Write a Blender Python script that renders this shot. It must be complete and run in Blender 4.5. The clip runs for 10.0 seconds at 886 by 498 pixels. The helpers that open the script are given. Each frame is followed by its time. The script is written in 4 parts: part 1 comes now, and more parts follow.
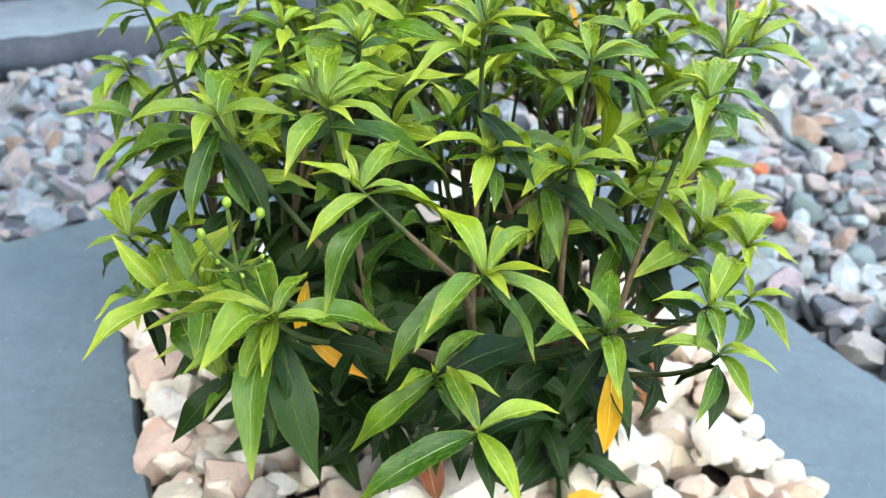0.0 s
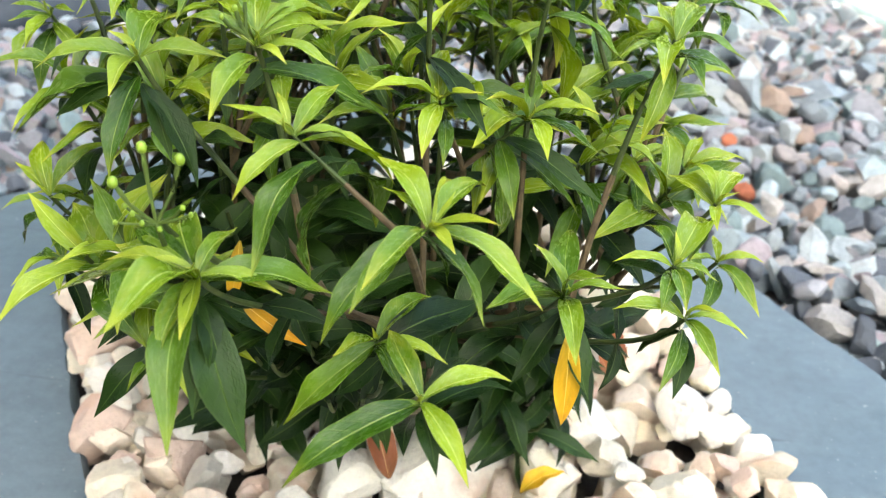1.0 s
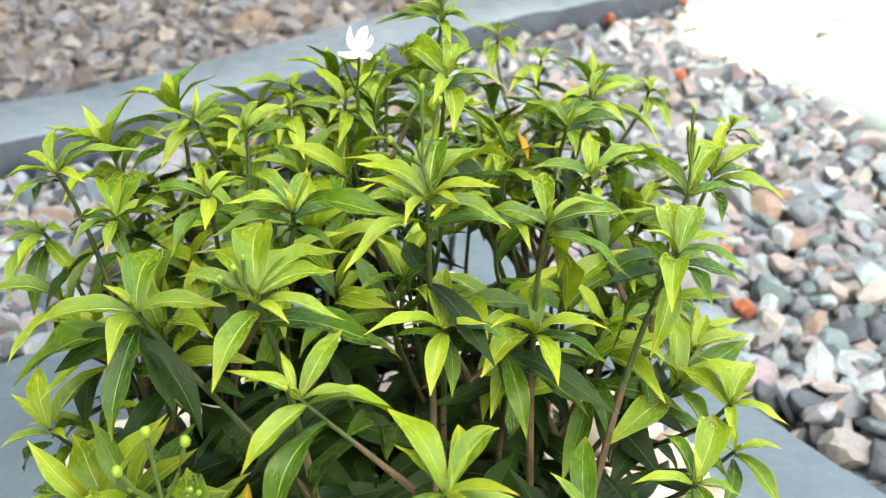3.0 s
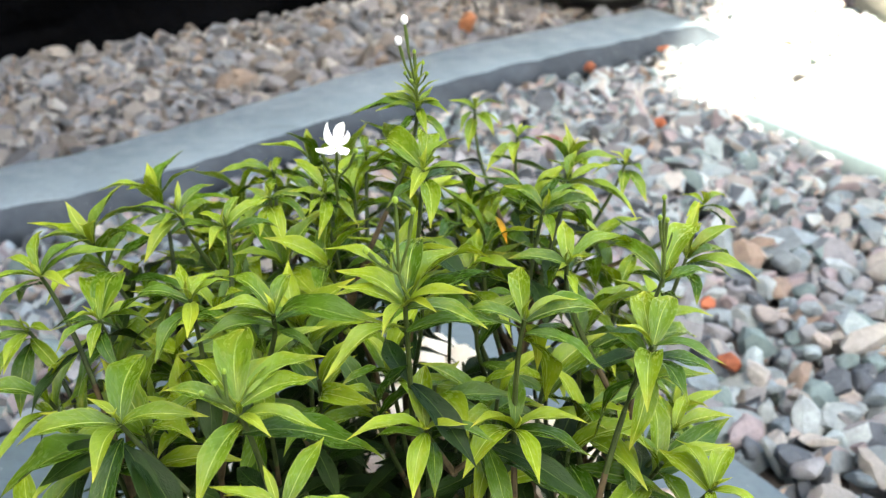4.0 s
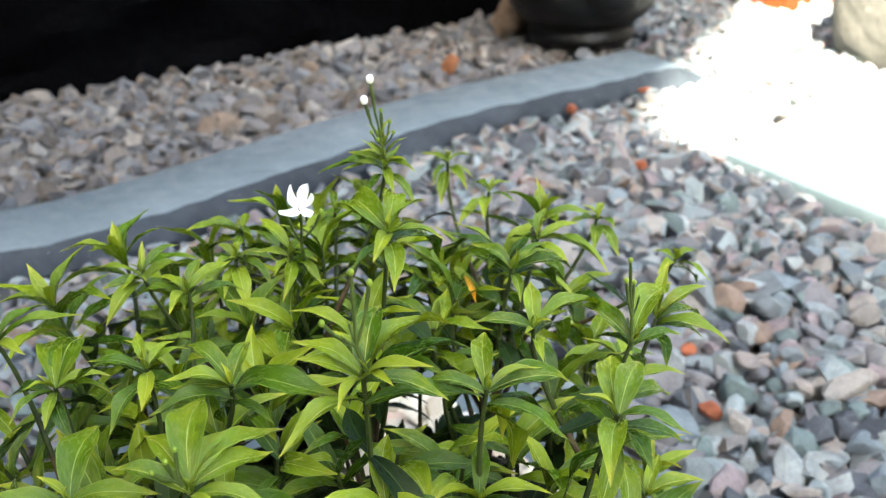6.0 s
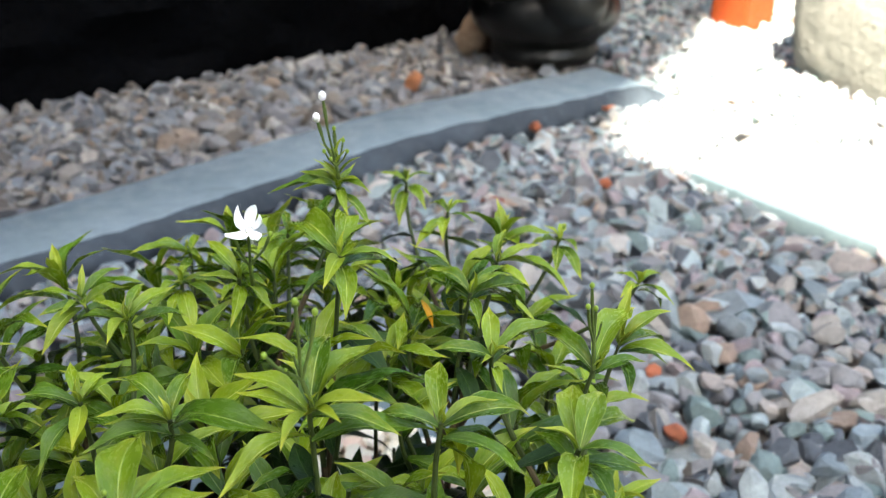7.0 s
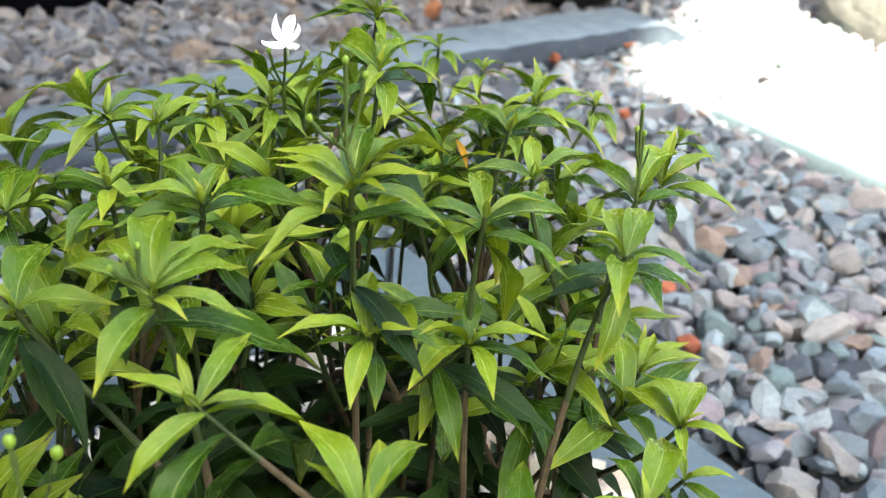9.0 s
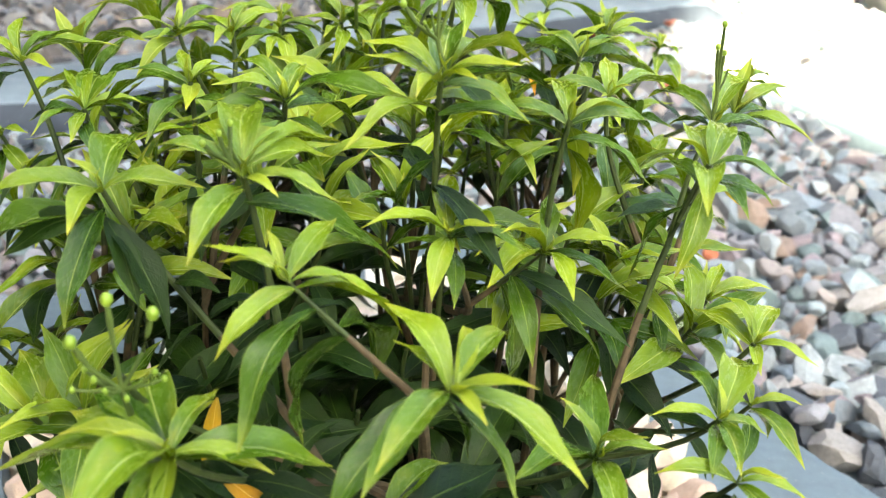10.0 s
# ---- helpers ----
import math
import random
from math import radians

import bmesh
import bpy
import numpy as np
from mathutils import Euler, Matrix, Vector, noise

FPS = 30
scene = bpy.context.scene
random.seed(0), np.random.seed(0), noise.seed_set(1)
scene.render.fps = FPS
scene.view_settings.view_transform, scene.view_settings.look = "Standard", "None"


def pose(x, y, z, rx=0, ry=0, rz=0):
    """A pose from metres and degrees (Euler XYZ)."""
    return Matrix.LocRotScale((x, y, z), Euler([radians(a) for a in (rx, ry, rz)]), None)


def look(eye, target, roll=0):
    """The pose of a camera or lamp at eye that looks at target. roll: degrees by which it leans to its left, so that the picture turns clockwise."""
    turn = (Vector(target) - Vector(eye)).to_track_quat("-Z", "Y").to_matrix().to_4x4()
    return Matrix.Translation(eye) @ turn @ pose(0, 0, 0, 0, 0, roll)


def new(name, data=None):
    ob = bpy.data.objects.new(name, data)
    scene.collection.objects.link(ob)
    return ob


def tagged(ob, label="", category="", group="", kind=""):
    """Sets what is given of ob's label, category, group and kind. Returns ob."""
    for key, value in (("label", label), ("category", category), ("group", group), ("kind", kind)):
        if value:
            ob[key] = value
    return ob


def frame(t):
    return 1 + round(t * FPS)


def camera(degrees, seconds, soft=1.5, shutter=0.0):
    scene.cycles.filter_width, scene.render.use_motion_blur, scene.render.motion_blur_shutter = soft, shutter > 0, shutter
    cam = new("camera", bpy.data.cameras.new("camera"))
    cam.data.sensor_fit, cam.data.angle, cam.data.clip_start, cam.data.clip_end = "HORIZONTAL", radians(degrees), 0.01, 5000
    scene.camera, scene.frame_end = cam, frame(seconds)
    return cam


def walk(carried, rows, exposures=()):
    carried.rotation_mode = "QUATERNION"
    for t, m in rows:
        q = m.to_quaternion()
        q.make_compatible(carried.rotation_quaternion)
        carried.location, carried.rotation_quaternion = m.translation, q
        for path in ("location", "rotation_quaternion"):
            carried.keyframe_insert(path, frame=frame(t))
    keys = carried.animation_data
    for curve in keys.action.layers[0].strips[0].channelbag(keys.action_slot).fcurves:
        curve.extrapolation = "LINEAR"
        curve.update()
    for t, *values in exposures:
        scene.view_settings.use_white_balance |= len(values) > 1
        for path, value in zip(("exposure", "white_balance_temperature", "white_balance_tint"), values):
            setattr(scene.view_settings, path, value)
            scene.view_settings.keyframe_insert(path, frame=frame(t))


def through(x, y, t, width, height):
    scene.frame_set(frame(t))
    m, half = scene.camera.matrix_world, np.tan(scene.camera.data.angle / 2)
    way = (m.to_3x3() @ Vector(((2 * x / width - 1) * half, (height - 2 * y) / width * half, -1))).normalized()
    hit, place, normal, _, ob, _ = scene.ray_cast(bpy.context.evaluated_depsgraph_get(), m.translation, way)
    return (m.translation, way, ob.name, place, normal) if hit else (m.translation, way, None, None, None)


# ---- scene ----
cam = camera(48.9, 10.0, soft=1.15)
cam.data.dof.use_dof, cam.data.dof.focus_distance, cam.data.dof.aperture_fstop = True, 0.46, 13.0
PATH = [
    (0, (0.142, 0.133, 0.603), (0.018, 1.788, -0.513), 1.9),
    (0.5, (0.148, 0.141, 0.586), (0.052, 1.792, -0.539), 2.7),
    (1, (0.152, 0.158, 0.573), (0.092, 1.798, -0.571), 3.2),
    (1.5, (0.15, 0.178, 0.585), (0.11, 1.8, -0.583), 2.6),
    (2, (0.149, 0.19, 0.6), (0.118, 1.87, -0.485), 1.6),
    (2.5, (0.139, 0.187, 0.615), (0.088, 1.891, -0.431), 1.2),
    (3, (0.142, 0.204, 0.629), (0.092, 1.92, -0.398), -0.2),
    (3.2, (0.144, 0.208, 0.638), (0.102, 1.931, -0.376), -0.7),
    (4.5, (0.149, 0.212, 0.663), (0.118, 1.977, -0.277), -1.6),
    (5, (0.15, 0.21, 0.665), (0.124, 1.984, -0.258), -1.5),
    (6.5, (0.167, 0.238, 0.669), (0.182, 2.03, -0.218), -1.4),
    (7, (0.168, 0.247, 0.662), (0.229, 2.046, -0.211), -0.6),
    (7.5, (0.167, 0.249, 0.646), (0.264, 2.044, -0.229), 0.4),
    (8, (0.159, 0.242, 0.63), (0.249, 2.028, -0.265), 1.3),
    (8.5, (0.158, 0.237, 0.609), (0.233, 2.016, -0.302), 2.2),
    (9, (0.149, 0.23, 0.59), (0.211, 1.996, -0.347), 2.6),
    (9.5, (0.137, 0.221, 0.573), (0.184, 1.979, -0.381), 3.5),
    (10, (0.126, 0.214, 0.556), (0.148, 1.97, -0.401), 4.0),
]
walk(cam, [(t, look(eye, target, roll)) for t, eye, target, roll in PATH],
     [(0.0, 4.46, 7050, 4), (1.0, 4.48, 7700, 5), (2.5, 4.46, 7450, 5), (3.0, 4.56, 8400, 5), (4.5, 4.08, 7600, 5), (5.0, 4.12, 7600, 5), (6.5, 3.78, 7400, 5), (8.5, 3.76, 7100, 4), (9.0, 4.05, 7250, 5), (9.5, 3.93, 7400, 6), (10.0, 4.48, 8000, 5)])

# ---- light: open shade of unseen walls added behind the camera, sun on the far ground ----
SUN_WAY = Vector((0.12, 0.993, -1.43)).normalized()
sun = new("sun", bpy.data.lights.new("sun", "SUN"))
sun.data.energy, sun.data.angle, sun.data.color = 5.0, radians(0.6), (1.0, 0.95, 0.87)
sun.matrix_world = look((0, 0, 5), Vector((0, 0, 5)) + SUN_WAY)
world = bpy.data.worlds.new("sky")
scene.world = world
world.use_nodes = True
sky = world.node_tree.nodes.new("ShaderNodeTexSky")
sky.sky_type, sky.sun_disc = "NISHITA", False
sky.sun_elevation, sky.sun_rotation = math.asin(-SUN_WAY.z), math.atan2(-SUN_WAY.x, -SUN_WAY.y)
sky.dust_density, sky.air_density = 3.0, 1.2
world.node_tree.links.new(sky.outputs[0], world.node_tree.nodes["Background"].inputs[0])
world.node_tree.nodes["Background"].inputs[1].default_value = 0.07


# ---- helpers for meshes ----
WORLD = {}


def place(ob, parent, at=None):
    """Hangs ob under parent, so that its own pose is its pose in the world."""
    if parent is not None:
        ob.parent = parent
        ob.matrix_parent_inverse = WORLD.get(parent.name, Matrix()).inverted()
    if at is not None:
        ob.matrix_basis = at
    WORLD[ob.name] = at if at is not None else Matrix()
    return ob


def finish(bm, name, material, smooth=40.0):
    me = bpy.data.meshes.new(name)
    bm.normal_update()
    bm.to_mesh(me)
    bm.free()
    for m in material if isinstance(material, (list, tuple)) else (material,):
        me.materials.append(m)
    if smooth:
        me.polygons.foreach_set("use_smooth", [True] * len(me.polygons))
        me.set_sharp_from_angle(angle=radians(smooth))
    return me


def part(name, bm, material, parent, label="", smooth=40.0, at=None):
    ob = place(new(name, finish(bm, name, material, smooth)), parent, at)
    if label:
        ob["label"] = label
    return ob


def thing(name, x, y, z, label, category, group="", kind=""):
    ob = new(name)
    ob.empty_display_size = 0.02
    place(ob, None, Matrix.Translation((x, y, z)))
    return tagged(ob, label, category, group, kind)


def tube(bm, points, radii, sides=7):
    """A tapered tube along points, closed at both ends."""
    rings = []
    for i, p in enumerate(points):
        p = Vector(p)
        way = (Vector(points[min(i + 1, len(points) - 1)]) - Vector(points[max(i - 1, 0)])).normalized()
        side = way.cross(Vector((0.31, 0.17, 0.93))).normalized()
        up = side.cross(way)
        rings.append([bm.verts.new(p + radii[i] * (math.cos(a) * side + math.sin(a) * up)) for a in (2 * math.pi * k / sides for k in range(sides))])
    for a, b in zip(rings, rings[1:]):
        for k in range(sides):
            bm.faces.new((a[k], a[(k + 1) % sides], b[(k + 1) % sides], b[k]))
    bm.faces.new(rings[0][::-1])
    bm.faces.new(rings[-1])


def hermite(a, ta, b, tb, n):
    out = []
    for i in range(n + 1):
        s = i / n
        out.append((2 * s**3 - 3 * s**2 + 1) * a + (s**3 - 2 * s**2 + s) * ta + (-2 * s**3 + 3 * s**2) * b + (s**3 - s**2) * tb)
    return out


def blob(bm, at, size, turn=Matrix(), detail=2):
    return bmesh.ops.create_icosphere(bm, subdivisions=detail, radius=1.0, matrix=Matrix.Translation(at) @ turn @ Matrix.Diagonal((*size, 1)))["verts"]


# ---- materials ----
def material(name, rough=0.6, spec=0.5):
    m = bpy.data.materials.new(name)
    m.use_nodes = True
    n, l = m.node_tree.nodes, m.node_tree.links
    b = n["Principled BSDF"]
    b.inputs["Roughness"].default_value = rough
    b.inputs["Specular IOR Level"].default_value = spec
    return m, n, l, b


def ramp(n, l, source, stops, mode="LINEAR"):
    r = n.new("ShaderNodeValToRGB")
    r.color_ramp.interpolation = mode
    e = r.color_ramp.elements
    while len(e) < len(stops):
        e.new(0.5)
    for el, (p, c) in zip(e, stops):
        el.position, el.color = p, (*c, 1)
    l.new(source, r.inputs[0])
    return r.outputs[0]


def noise_of(n, l, scale, detail=4.0, vector=None, rough=0.55):
    t = n.new("ShaderNodeTexNoise")
    t.inputs["Scale"].default_value, t.inputs["Detail"].default_value, t.inputs["Roughness"].default_value = scale, detail, rough
    if vector is not None:
        l.new(vector, t.inputs["Vector"])
    return t.outputs[0]


def mixed(n, l, fac, a, b, blend="MIX"):
    m = n.new("ShaderNodeMix")
    m.data_type, m.blend_type = "RGBA", blend
    for value, socket in ((fac, m.inputs[0]), (a, m.inputs[6]), (b, m.inputs[7])):
        if isinstance(value, (int, float)):
            socket.default_value = value
        elif isinstance(value, tuple):
            socket.default_value = (*value, 1)
        else:
            l.new(value, socket)
    return m.outputs[2]


def maths(n, l, op, a, b=None, c=None):
    m = n.new("ShaderNodeMath")
    m.operation = op
    for i, v in enumerate((a, b, c)):
        if v is None:
            continue
        if isinstance(v, (int, float)):
            m.inputs[i].default_value = v
        else:
            l.new(v, m.inputs[i])
    return m.outputs[0]


def bumped(n, l, b, height, strength, distance):
    t = n.new("ShaderNodeBump")
    t.inputs["Strength"].default_value, t.inputs["Distance"].default_value = strength, distance
    l.new(height, t.inputs["Height"])
    l.new(t.outputs[0], b.inputs["Normal"])


def coords(n, l, which="Object"):
    return n.new("ShaderNodeTexCoord").outputs[which]


def chance(n, islands):
    return n.new("ShaderNodeNewGeometry").outputs["Random Per Island"] if islands else n.new("ShaderNodeObjectInfo").outputs["Random"]


def shifted(n, l, vector, value, by=40.0):
    """Moves a texture by an amount of its own for each piece."""
    a = n.new("ShaderNodeVectorMath")
    a.operation = "ADD"
    l.new(vector, a.inputs[0])
    l.new(maths(n, l, "MULTIPLY", value, by), a.inputs[1])
    return a.outputs[0]


def stone_material(name, stops, islands, rough=0.75, grain=0.55, vein=None, spread=0.32, fine=0.40, clouds=0.5, relief=0.004):
    m, n, l, b = material(name, rough, 0.35)
    r = chance(n, islands)
    v = shifted(n, l, n.new("ShaderNodeNewGeometry").outputs["Position"], r)
    tone = ramp(n, l, r, stops, "CONSTANT")
    second = maths(n, l, "FRACT", maths(n, l, "MULTIPLY", r, 37.7))
    tone = mixed(n, l, 1.0, tone, ramp(n, l, second, [(0, (1 - spread,) * 3), (0.6, (1.0, 1.0, 1.0)), (1, (1 + spread * 0.5,) * 3)]), "MULTIPLY")
    tone = mixed(n, l, grain, tone, ramp(n, l, noise_of(n, l, 70, 5, v, 0.65), [(0.25, (0.4, 0.4, 0.42)), (0.55, (1.0, 1.0, 1.0)), (0.8, (1.25, 1.22, 1.2))]), "MULTIPLY")
    tone = mixed(n, l, clouds, tone, ramp(n, l, noise_of(n, l, 25, 2, v), [(0.35, (0.75, 0.75, 0.78)), (0.65, (1.12, 1.1, 1.08))]), "MULTIPLY")
    tone = mixed(n, l, fine, tone, ramp(n, l, noise_of(n, l, 320, 3, v, 0.7), [(0.32, (0.55, 0.55, 0.55)), (0.5, (1.0, 1.0, 1.0)), (0.72, (1.25, 1.25, 1.25))]), "MULTIPLY")
    if vein:
        tone = mixed(n, l, ramp(n, l, noise_of(n, l, 22, 3, v), [(0.56, (0, 0, 0)), (0.68, (0.6, 0.6, 0.6))]), tone, vein)
    l.new(tone, b.inputs["Base Color"])
    bumped(n, l, b, noise_of(n, l, 110 if relief < 0.006 else 60, 7, v, 0.72), 0.8 if relief < 0.006 else 1.0, relief)
    return m


GREYS = [(0.0, (0.190, 0.236, 0.262)), (0.09, (0.273, 0.329, 0.337)), (0.18, (0.083, 0.097, 0.114)), (0.26, (0.215, 0.214, 0.226)), (0.36, (0.215, 0.252, 0.268)),
         (0.45, (0.318, 0.298, 0.274)), (0.54, (0.070, 0.080, 0.092)), (0.62, (0.240, 0.239, 0.246)), (0.70, (0.296, 0.331, 0.331)), (0.78, (0.245, 0.205, 0.212)),
         (0.85, (0.166, 0.226, 0.224)), (0.91, (0.295, 0.260, 0.238)), (0.97, (0.245, 0.182, 0.142))]
GREYS = [(at, (r * 0.97, g, b * 1.04)) for at, (r, g, b) in GREYS]
# browner mix, its tones also lowered for the shade by the wall
SHADED_BROWNS = [(0.0, (0.143, 0.144, 0.150)), (0.14, (0.207, 0.192, 0.177)), (0.28, (0.064, 0.068, 0.075)), (0.40, (0.171, 0.172, 0.185)), (0.55, (0.121, 0.108, 0.097)), (0.68, (0.257, 0.256, 0.246)), (0.80, (0.150, 0.168, 0.189)), (0.93, (0.190, 0.150, 0.122))]
CREAMS = [(0.0, (0.77, 0.71, 0.56)), (0.20, (0.74, 0.63, 0.50)), (0.36, (0.79, 0.75, 0.64)), (0.54, (0.67, 0.51, 0.41)), (0.66, (0.78, 0.71, 0.56)), (0.80, (0.71, 0.59, 0.47)), (0.90, (0.80, 0.76, 0.67))]
GRAVEL = stone_material("gravel_stone", GREYS, False)
SHADED_BROWN_PIECE = stone_material("shaded_brown_piece", SHADED_BROWNS, False)
SHADED_BROWN_MASS = stone_material("shaded_brown_gravel", SHADED_BROWNS, True)
GRAVEL_MASS = stone_material("gravel_mass", GREYS, True)
LIMESTONE = stone_material("cream_stone", CREAMS, False, 0.8, 0.2, (0.62, 0.40, 0.28), 0.16, 0.22, 0.5, 0.007)
LIMESTONE_MASS = stone_material("cream_mass", CREAMS, True, 0.8, 0.2, (0.62, 0.40, 0.28), 0.16, 0.22, 0.5, 0.007)
TERRACOTTA = stone_material("terracotta", [(0.0, (0.36, 0.11, 0.055)), (0.5, (0.28, 0.07, 0.04)), (0.8, (0.42, 0.17, 0.08))], False, 0.8)


def soil_material():
    m, n, l, b = material("soil", 0.95, 0.2)
    v = coords(n, l)
    l.new(ramp(n, l, noise_of(n, l, 60, 6, v), [(0.3, (0.02, 0.018, 0.018)), (0.6, (0.07, 0.062, 0.058)), (0.8, (0.16, 0.15, 0.14))]), b.inputs["Base Color"])
    bumped(n, l, b, noise_of(n, l, 140, 5, v), 0.8, 0.006)
    return m


def slate_material(name, dark, light, rough=0.5):
    m, n, l, b = material(name, rough, 0.45)
    v = coords(n, l)
    stretch = n.new("ShaderNodeMapping")
    stretch.inputs["Scale"].default_value = (1.0, 3.2, 1.0)
    stretch.inputs["Rotation"].default_value = (0, 0, 0.93)
    l.new(v, stretch.inputs[0])
    tone = ramp(n, l, noise_of(n, l, 5, 4, v), [(0.3, dark), (0.7, light)])
    tone = mixed(n, l, 0.35, tone, ramp(n, l, noise_of(n, l, 90, 5, v, 0.7), [(0.3, (0.6, 0.62, 0.65)), (0.7, (1.3, 1.3, 1.3))]), "MULTIPLY")
    tone = mixed(n, l, 0.22, tone, ramp(n, l, noise_of(n, l, 14, 5, stretch.outputs[0], 0.6), [(0.35, (0.62, 0.64, 0.68)), (0.55, (1.0, 1.0, 1.0)), (0.75, (1.2, 1.2, 1.18))]), "MULTIPLY")
    tone = mixed(n, l, ramp(n, l, noise_of(n, l, 210, 2, v), [(0.70, (0, 0, 0)), (0.76, (0.5, 0.5, 0.5))]), tone, (0.33, 0.33, 0.33))
    grooves = n.new("ShaderNodeMapping")
    grooves.inputs["Scale"].default_value, grooves.inputs["Rotation"].default_value = (1.6, 26.0, 1.0), (0, 0, 0.93)
    l.new(v, grooves.inputs[0])
    groove = ramp(n, l, noise_of(n, l, 3.0, 2, grooves.outputs[0]), [(0.69, (0, 0, 0)), (0.74, (0.6, 0.6, 0.6))])
    tone = mixed(n, l, groove, tone, (0.03, 0.04, 0.05))
    l.new(tone, b.inputs["Base Color"])
    l.new(ramp(n, l, noise_of(n, l, 30, 4, v), [(0.3, (rough - 0.12,) * 3), (0.7, (rough + 0.15,) * 3)]), b.inputs["Roughness"])
    h = maths(n, l, "ADD", noise_of(n, l, 16, 6, stretch.outputs[0], 0.62), maths(n, l, "MULTIPLY", noise_of(n, l, 160, 3, v), 0.25))
    bumped(n, l, b, h, 0.30, 0.004)
    return m


def rough_stone(name, dark, light, scale, rough, bump, spec=0.3):
    m, n, l, b = material(name, rough, spec)
    v = coords(n, l)
    tone = ramp(n, l, noise_of(n, l, scale, 6, v, 0.65), [(0.3, dark), (0.7, light)])
    tone = mixed(n, l, 0.5, tone, ramp(n, l, noise_of(n, l, scale * 7, 4, v, 0.7), [(0.3, (0.6, 0.6, 0.6)), (0.7, (1.25, 1.25, 1.25))]), "MULTIPLY")
    l.new(tone, b.inputs["Base Color"])
    bumped(n, l, b, noise_of(n, l, scale * 4, 7, v, 0.65), 0.7, bump)
    return m


def leaf_material(name, islands, low, high, rib, gloss=0.32, through=0.22, tip=None, blotch=None, spec=0.34):
    m, n, l, b = material(name, gloss, spec)
    r = chance(n, islands)
    uv = n.new("ShaderNodeSeparateXYZ")
    l.new(coords(n, l, "UV"), uv.inputs[0])
    off = maths(n, l, "ABSOLUTE", maths(n, l, "SUBTRACT", uv.outputs[0], 0.5))
    v = shifted(n, l, coords(n, l, "UV"), r, 60)
    tone = ramp(n, l, r, [(0.0, low), (1.0, high)])
    tone = mixed(n, l, 0.45, tone, ramp(n, l, noise_of(n, l, 5, 4, v), [(0.3, (0.7, 0.76, 0.65)), (0.7, (1.25, 1.2, 1.2))]), "MULTIPLY")
    # darker base to lighter tip: leaf colour, deepened to suggest inner shade
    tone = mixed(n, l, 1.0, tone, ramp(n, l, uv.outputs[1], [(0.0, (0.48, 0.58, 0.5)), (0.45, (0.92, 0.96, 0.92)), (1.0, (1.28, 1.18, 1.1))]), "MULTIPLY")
    # side veins run forwards from the midrib
    vein = maths(n, l, "FRACT", maths(n, l, "MULTIPLY", maths(n, l, "SUBTRACT", uv.outputs[1], maths(n, l, "MULTIPLY", off, 0.34)), 9.0))
    veins = ramp(n, l, vein, [(0.0, (1, 1, 1)), (0.09, (0, 0, 0)), (0.91, (0, 0, 0)), (1.0, (1, 1, 1))])
    tone = mixed(n, l, maths(n, l, "MULTIPLY", veins, 0.10), tone, rib)
    if tip:
        tone = mixed(n, l, ramp(n, l, uv.outputs[1], [(0.78, (0, 0, 0)), (1.0, (0.75, 0.75, 0.75))]), tone, tip)
    if blotch:
        tone = mixed(n, l, ramp(n, l, noise_of(n, l, 2.2, 3, v), [(0.52, (0, 0, 0)), (0.78, (0.55, 0.55, 0.55))]), tone, blotch)
    edge = ramp(n, l, off, [(0.0, (1, 1, 1)), (0.010, (0.9, 0.9, 0.9)), (0.026, (0, 0, 0)), (0.455, (0, 0, 0)), (0.5, (0.35, 0.35, 0.35))])
    tone = mixed(n, l, maths(n, l, "MULTIPLY", edge, 0.75), tone, rib)
    l.new(tone, b.inputs["Base Color"])
    l.new(ramp(n, l, noise_of(n, l, 9, 3, v), [(0.3, (gloss - 0.08,) * 3), (0.7, (gloss + 0.14,) * 3)]), b.inputs["Roughness"])
    relief = maths(n, l, "ADD", maths(n, l, "MULTIPLY", veins, -0.12), maths(n, l, "ADD", maths(n, l, "MULTIPLY", edge, -1.0), maths(n, l, "MULTIPLY", noise_of(n, l, 26, 3, v), 0.7)))
    bumped(n, l, b, relief, 0.42, 0.0012)
    t = n.new("ShaderNodeBsdfTranslucent")
    l.new(mixed(n, l, 1.0, tone, (1.15, 1.1, 0.5), "MULTIPLY"), t.inputs[0])
    s = n.new("ShaderNodeMixShader")
    s.inputs[0].default_value = through
    l.new(b.outputs[0], s.inputs[1])
    l.new(t.outputs[0], s.inputs[2])
    l.new(s.outputs[0], n["Material Output"].inputs[0])
    return m


def stem_material(name, low, high, rough=0.6):
    m, n, l, b = material(name, rough, 0.3)
    v = coords(n, l)
    l.new(ramp(n, l, noise_of(n, l, 120, 4, v), [(0.3, low), (0.7, high)]), b.inputs["Base Color"])
    bumped(n, l, b, noise_of(n, l, 300, 3, v), 0.5, 0.001)
    return m


def plain(name, colour, rough, spec=0.4, through=0.0):
    m, n, l, b = material(name, rough, spec)
    v = coords(n, l)
    l.new(mixed(n, l, 0.4, colour, ramp(n, l, noise_of(n, l, 80, 3, v), [(0.3, (0.8, 0.8, 0.8)), (0.7, (1.15, 1.15, 1.15))]), "MULTIPLY"), b.inputs["Base Color"])
    if through:
        b.inputs["Subsurface Weight"].default_value = through
        b.inputs["Subsurface Radius"].default_value = (0.004, 0.004, 0.003)
    return m


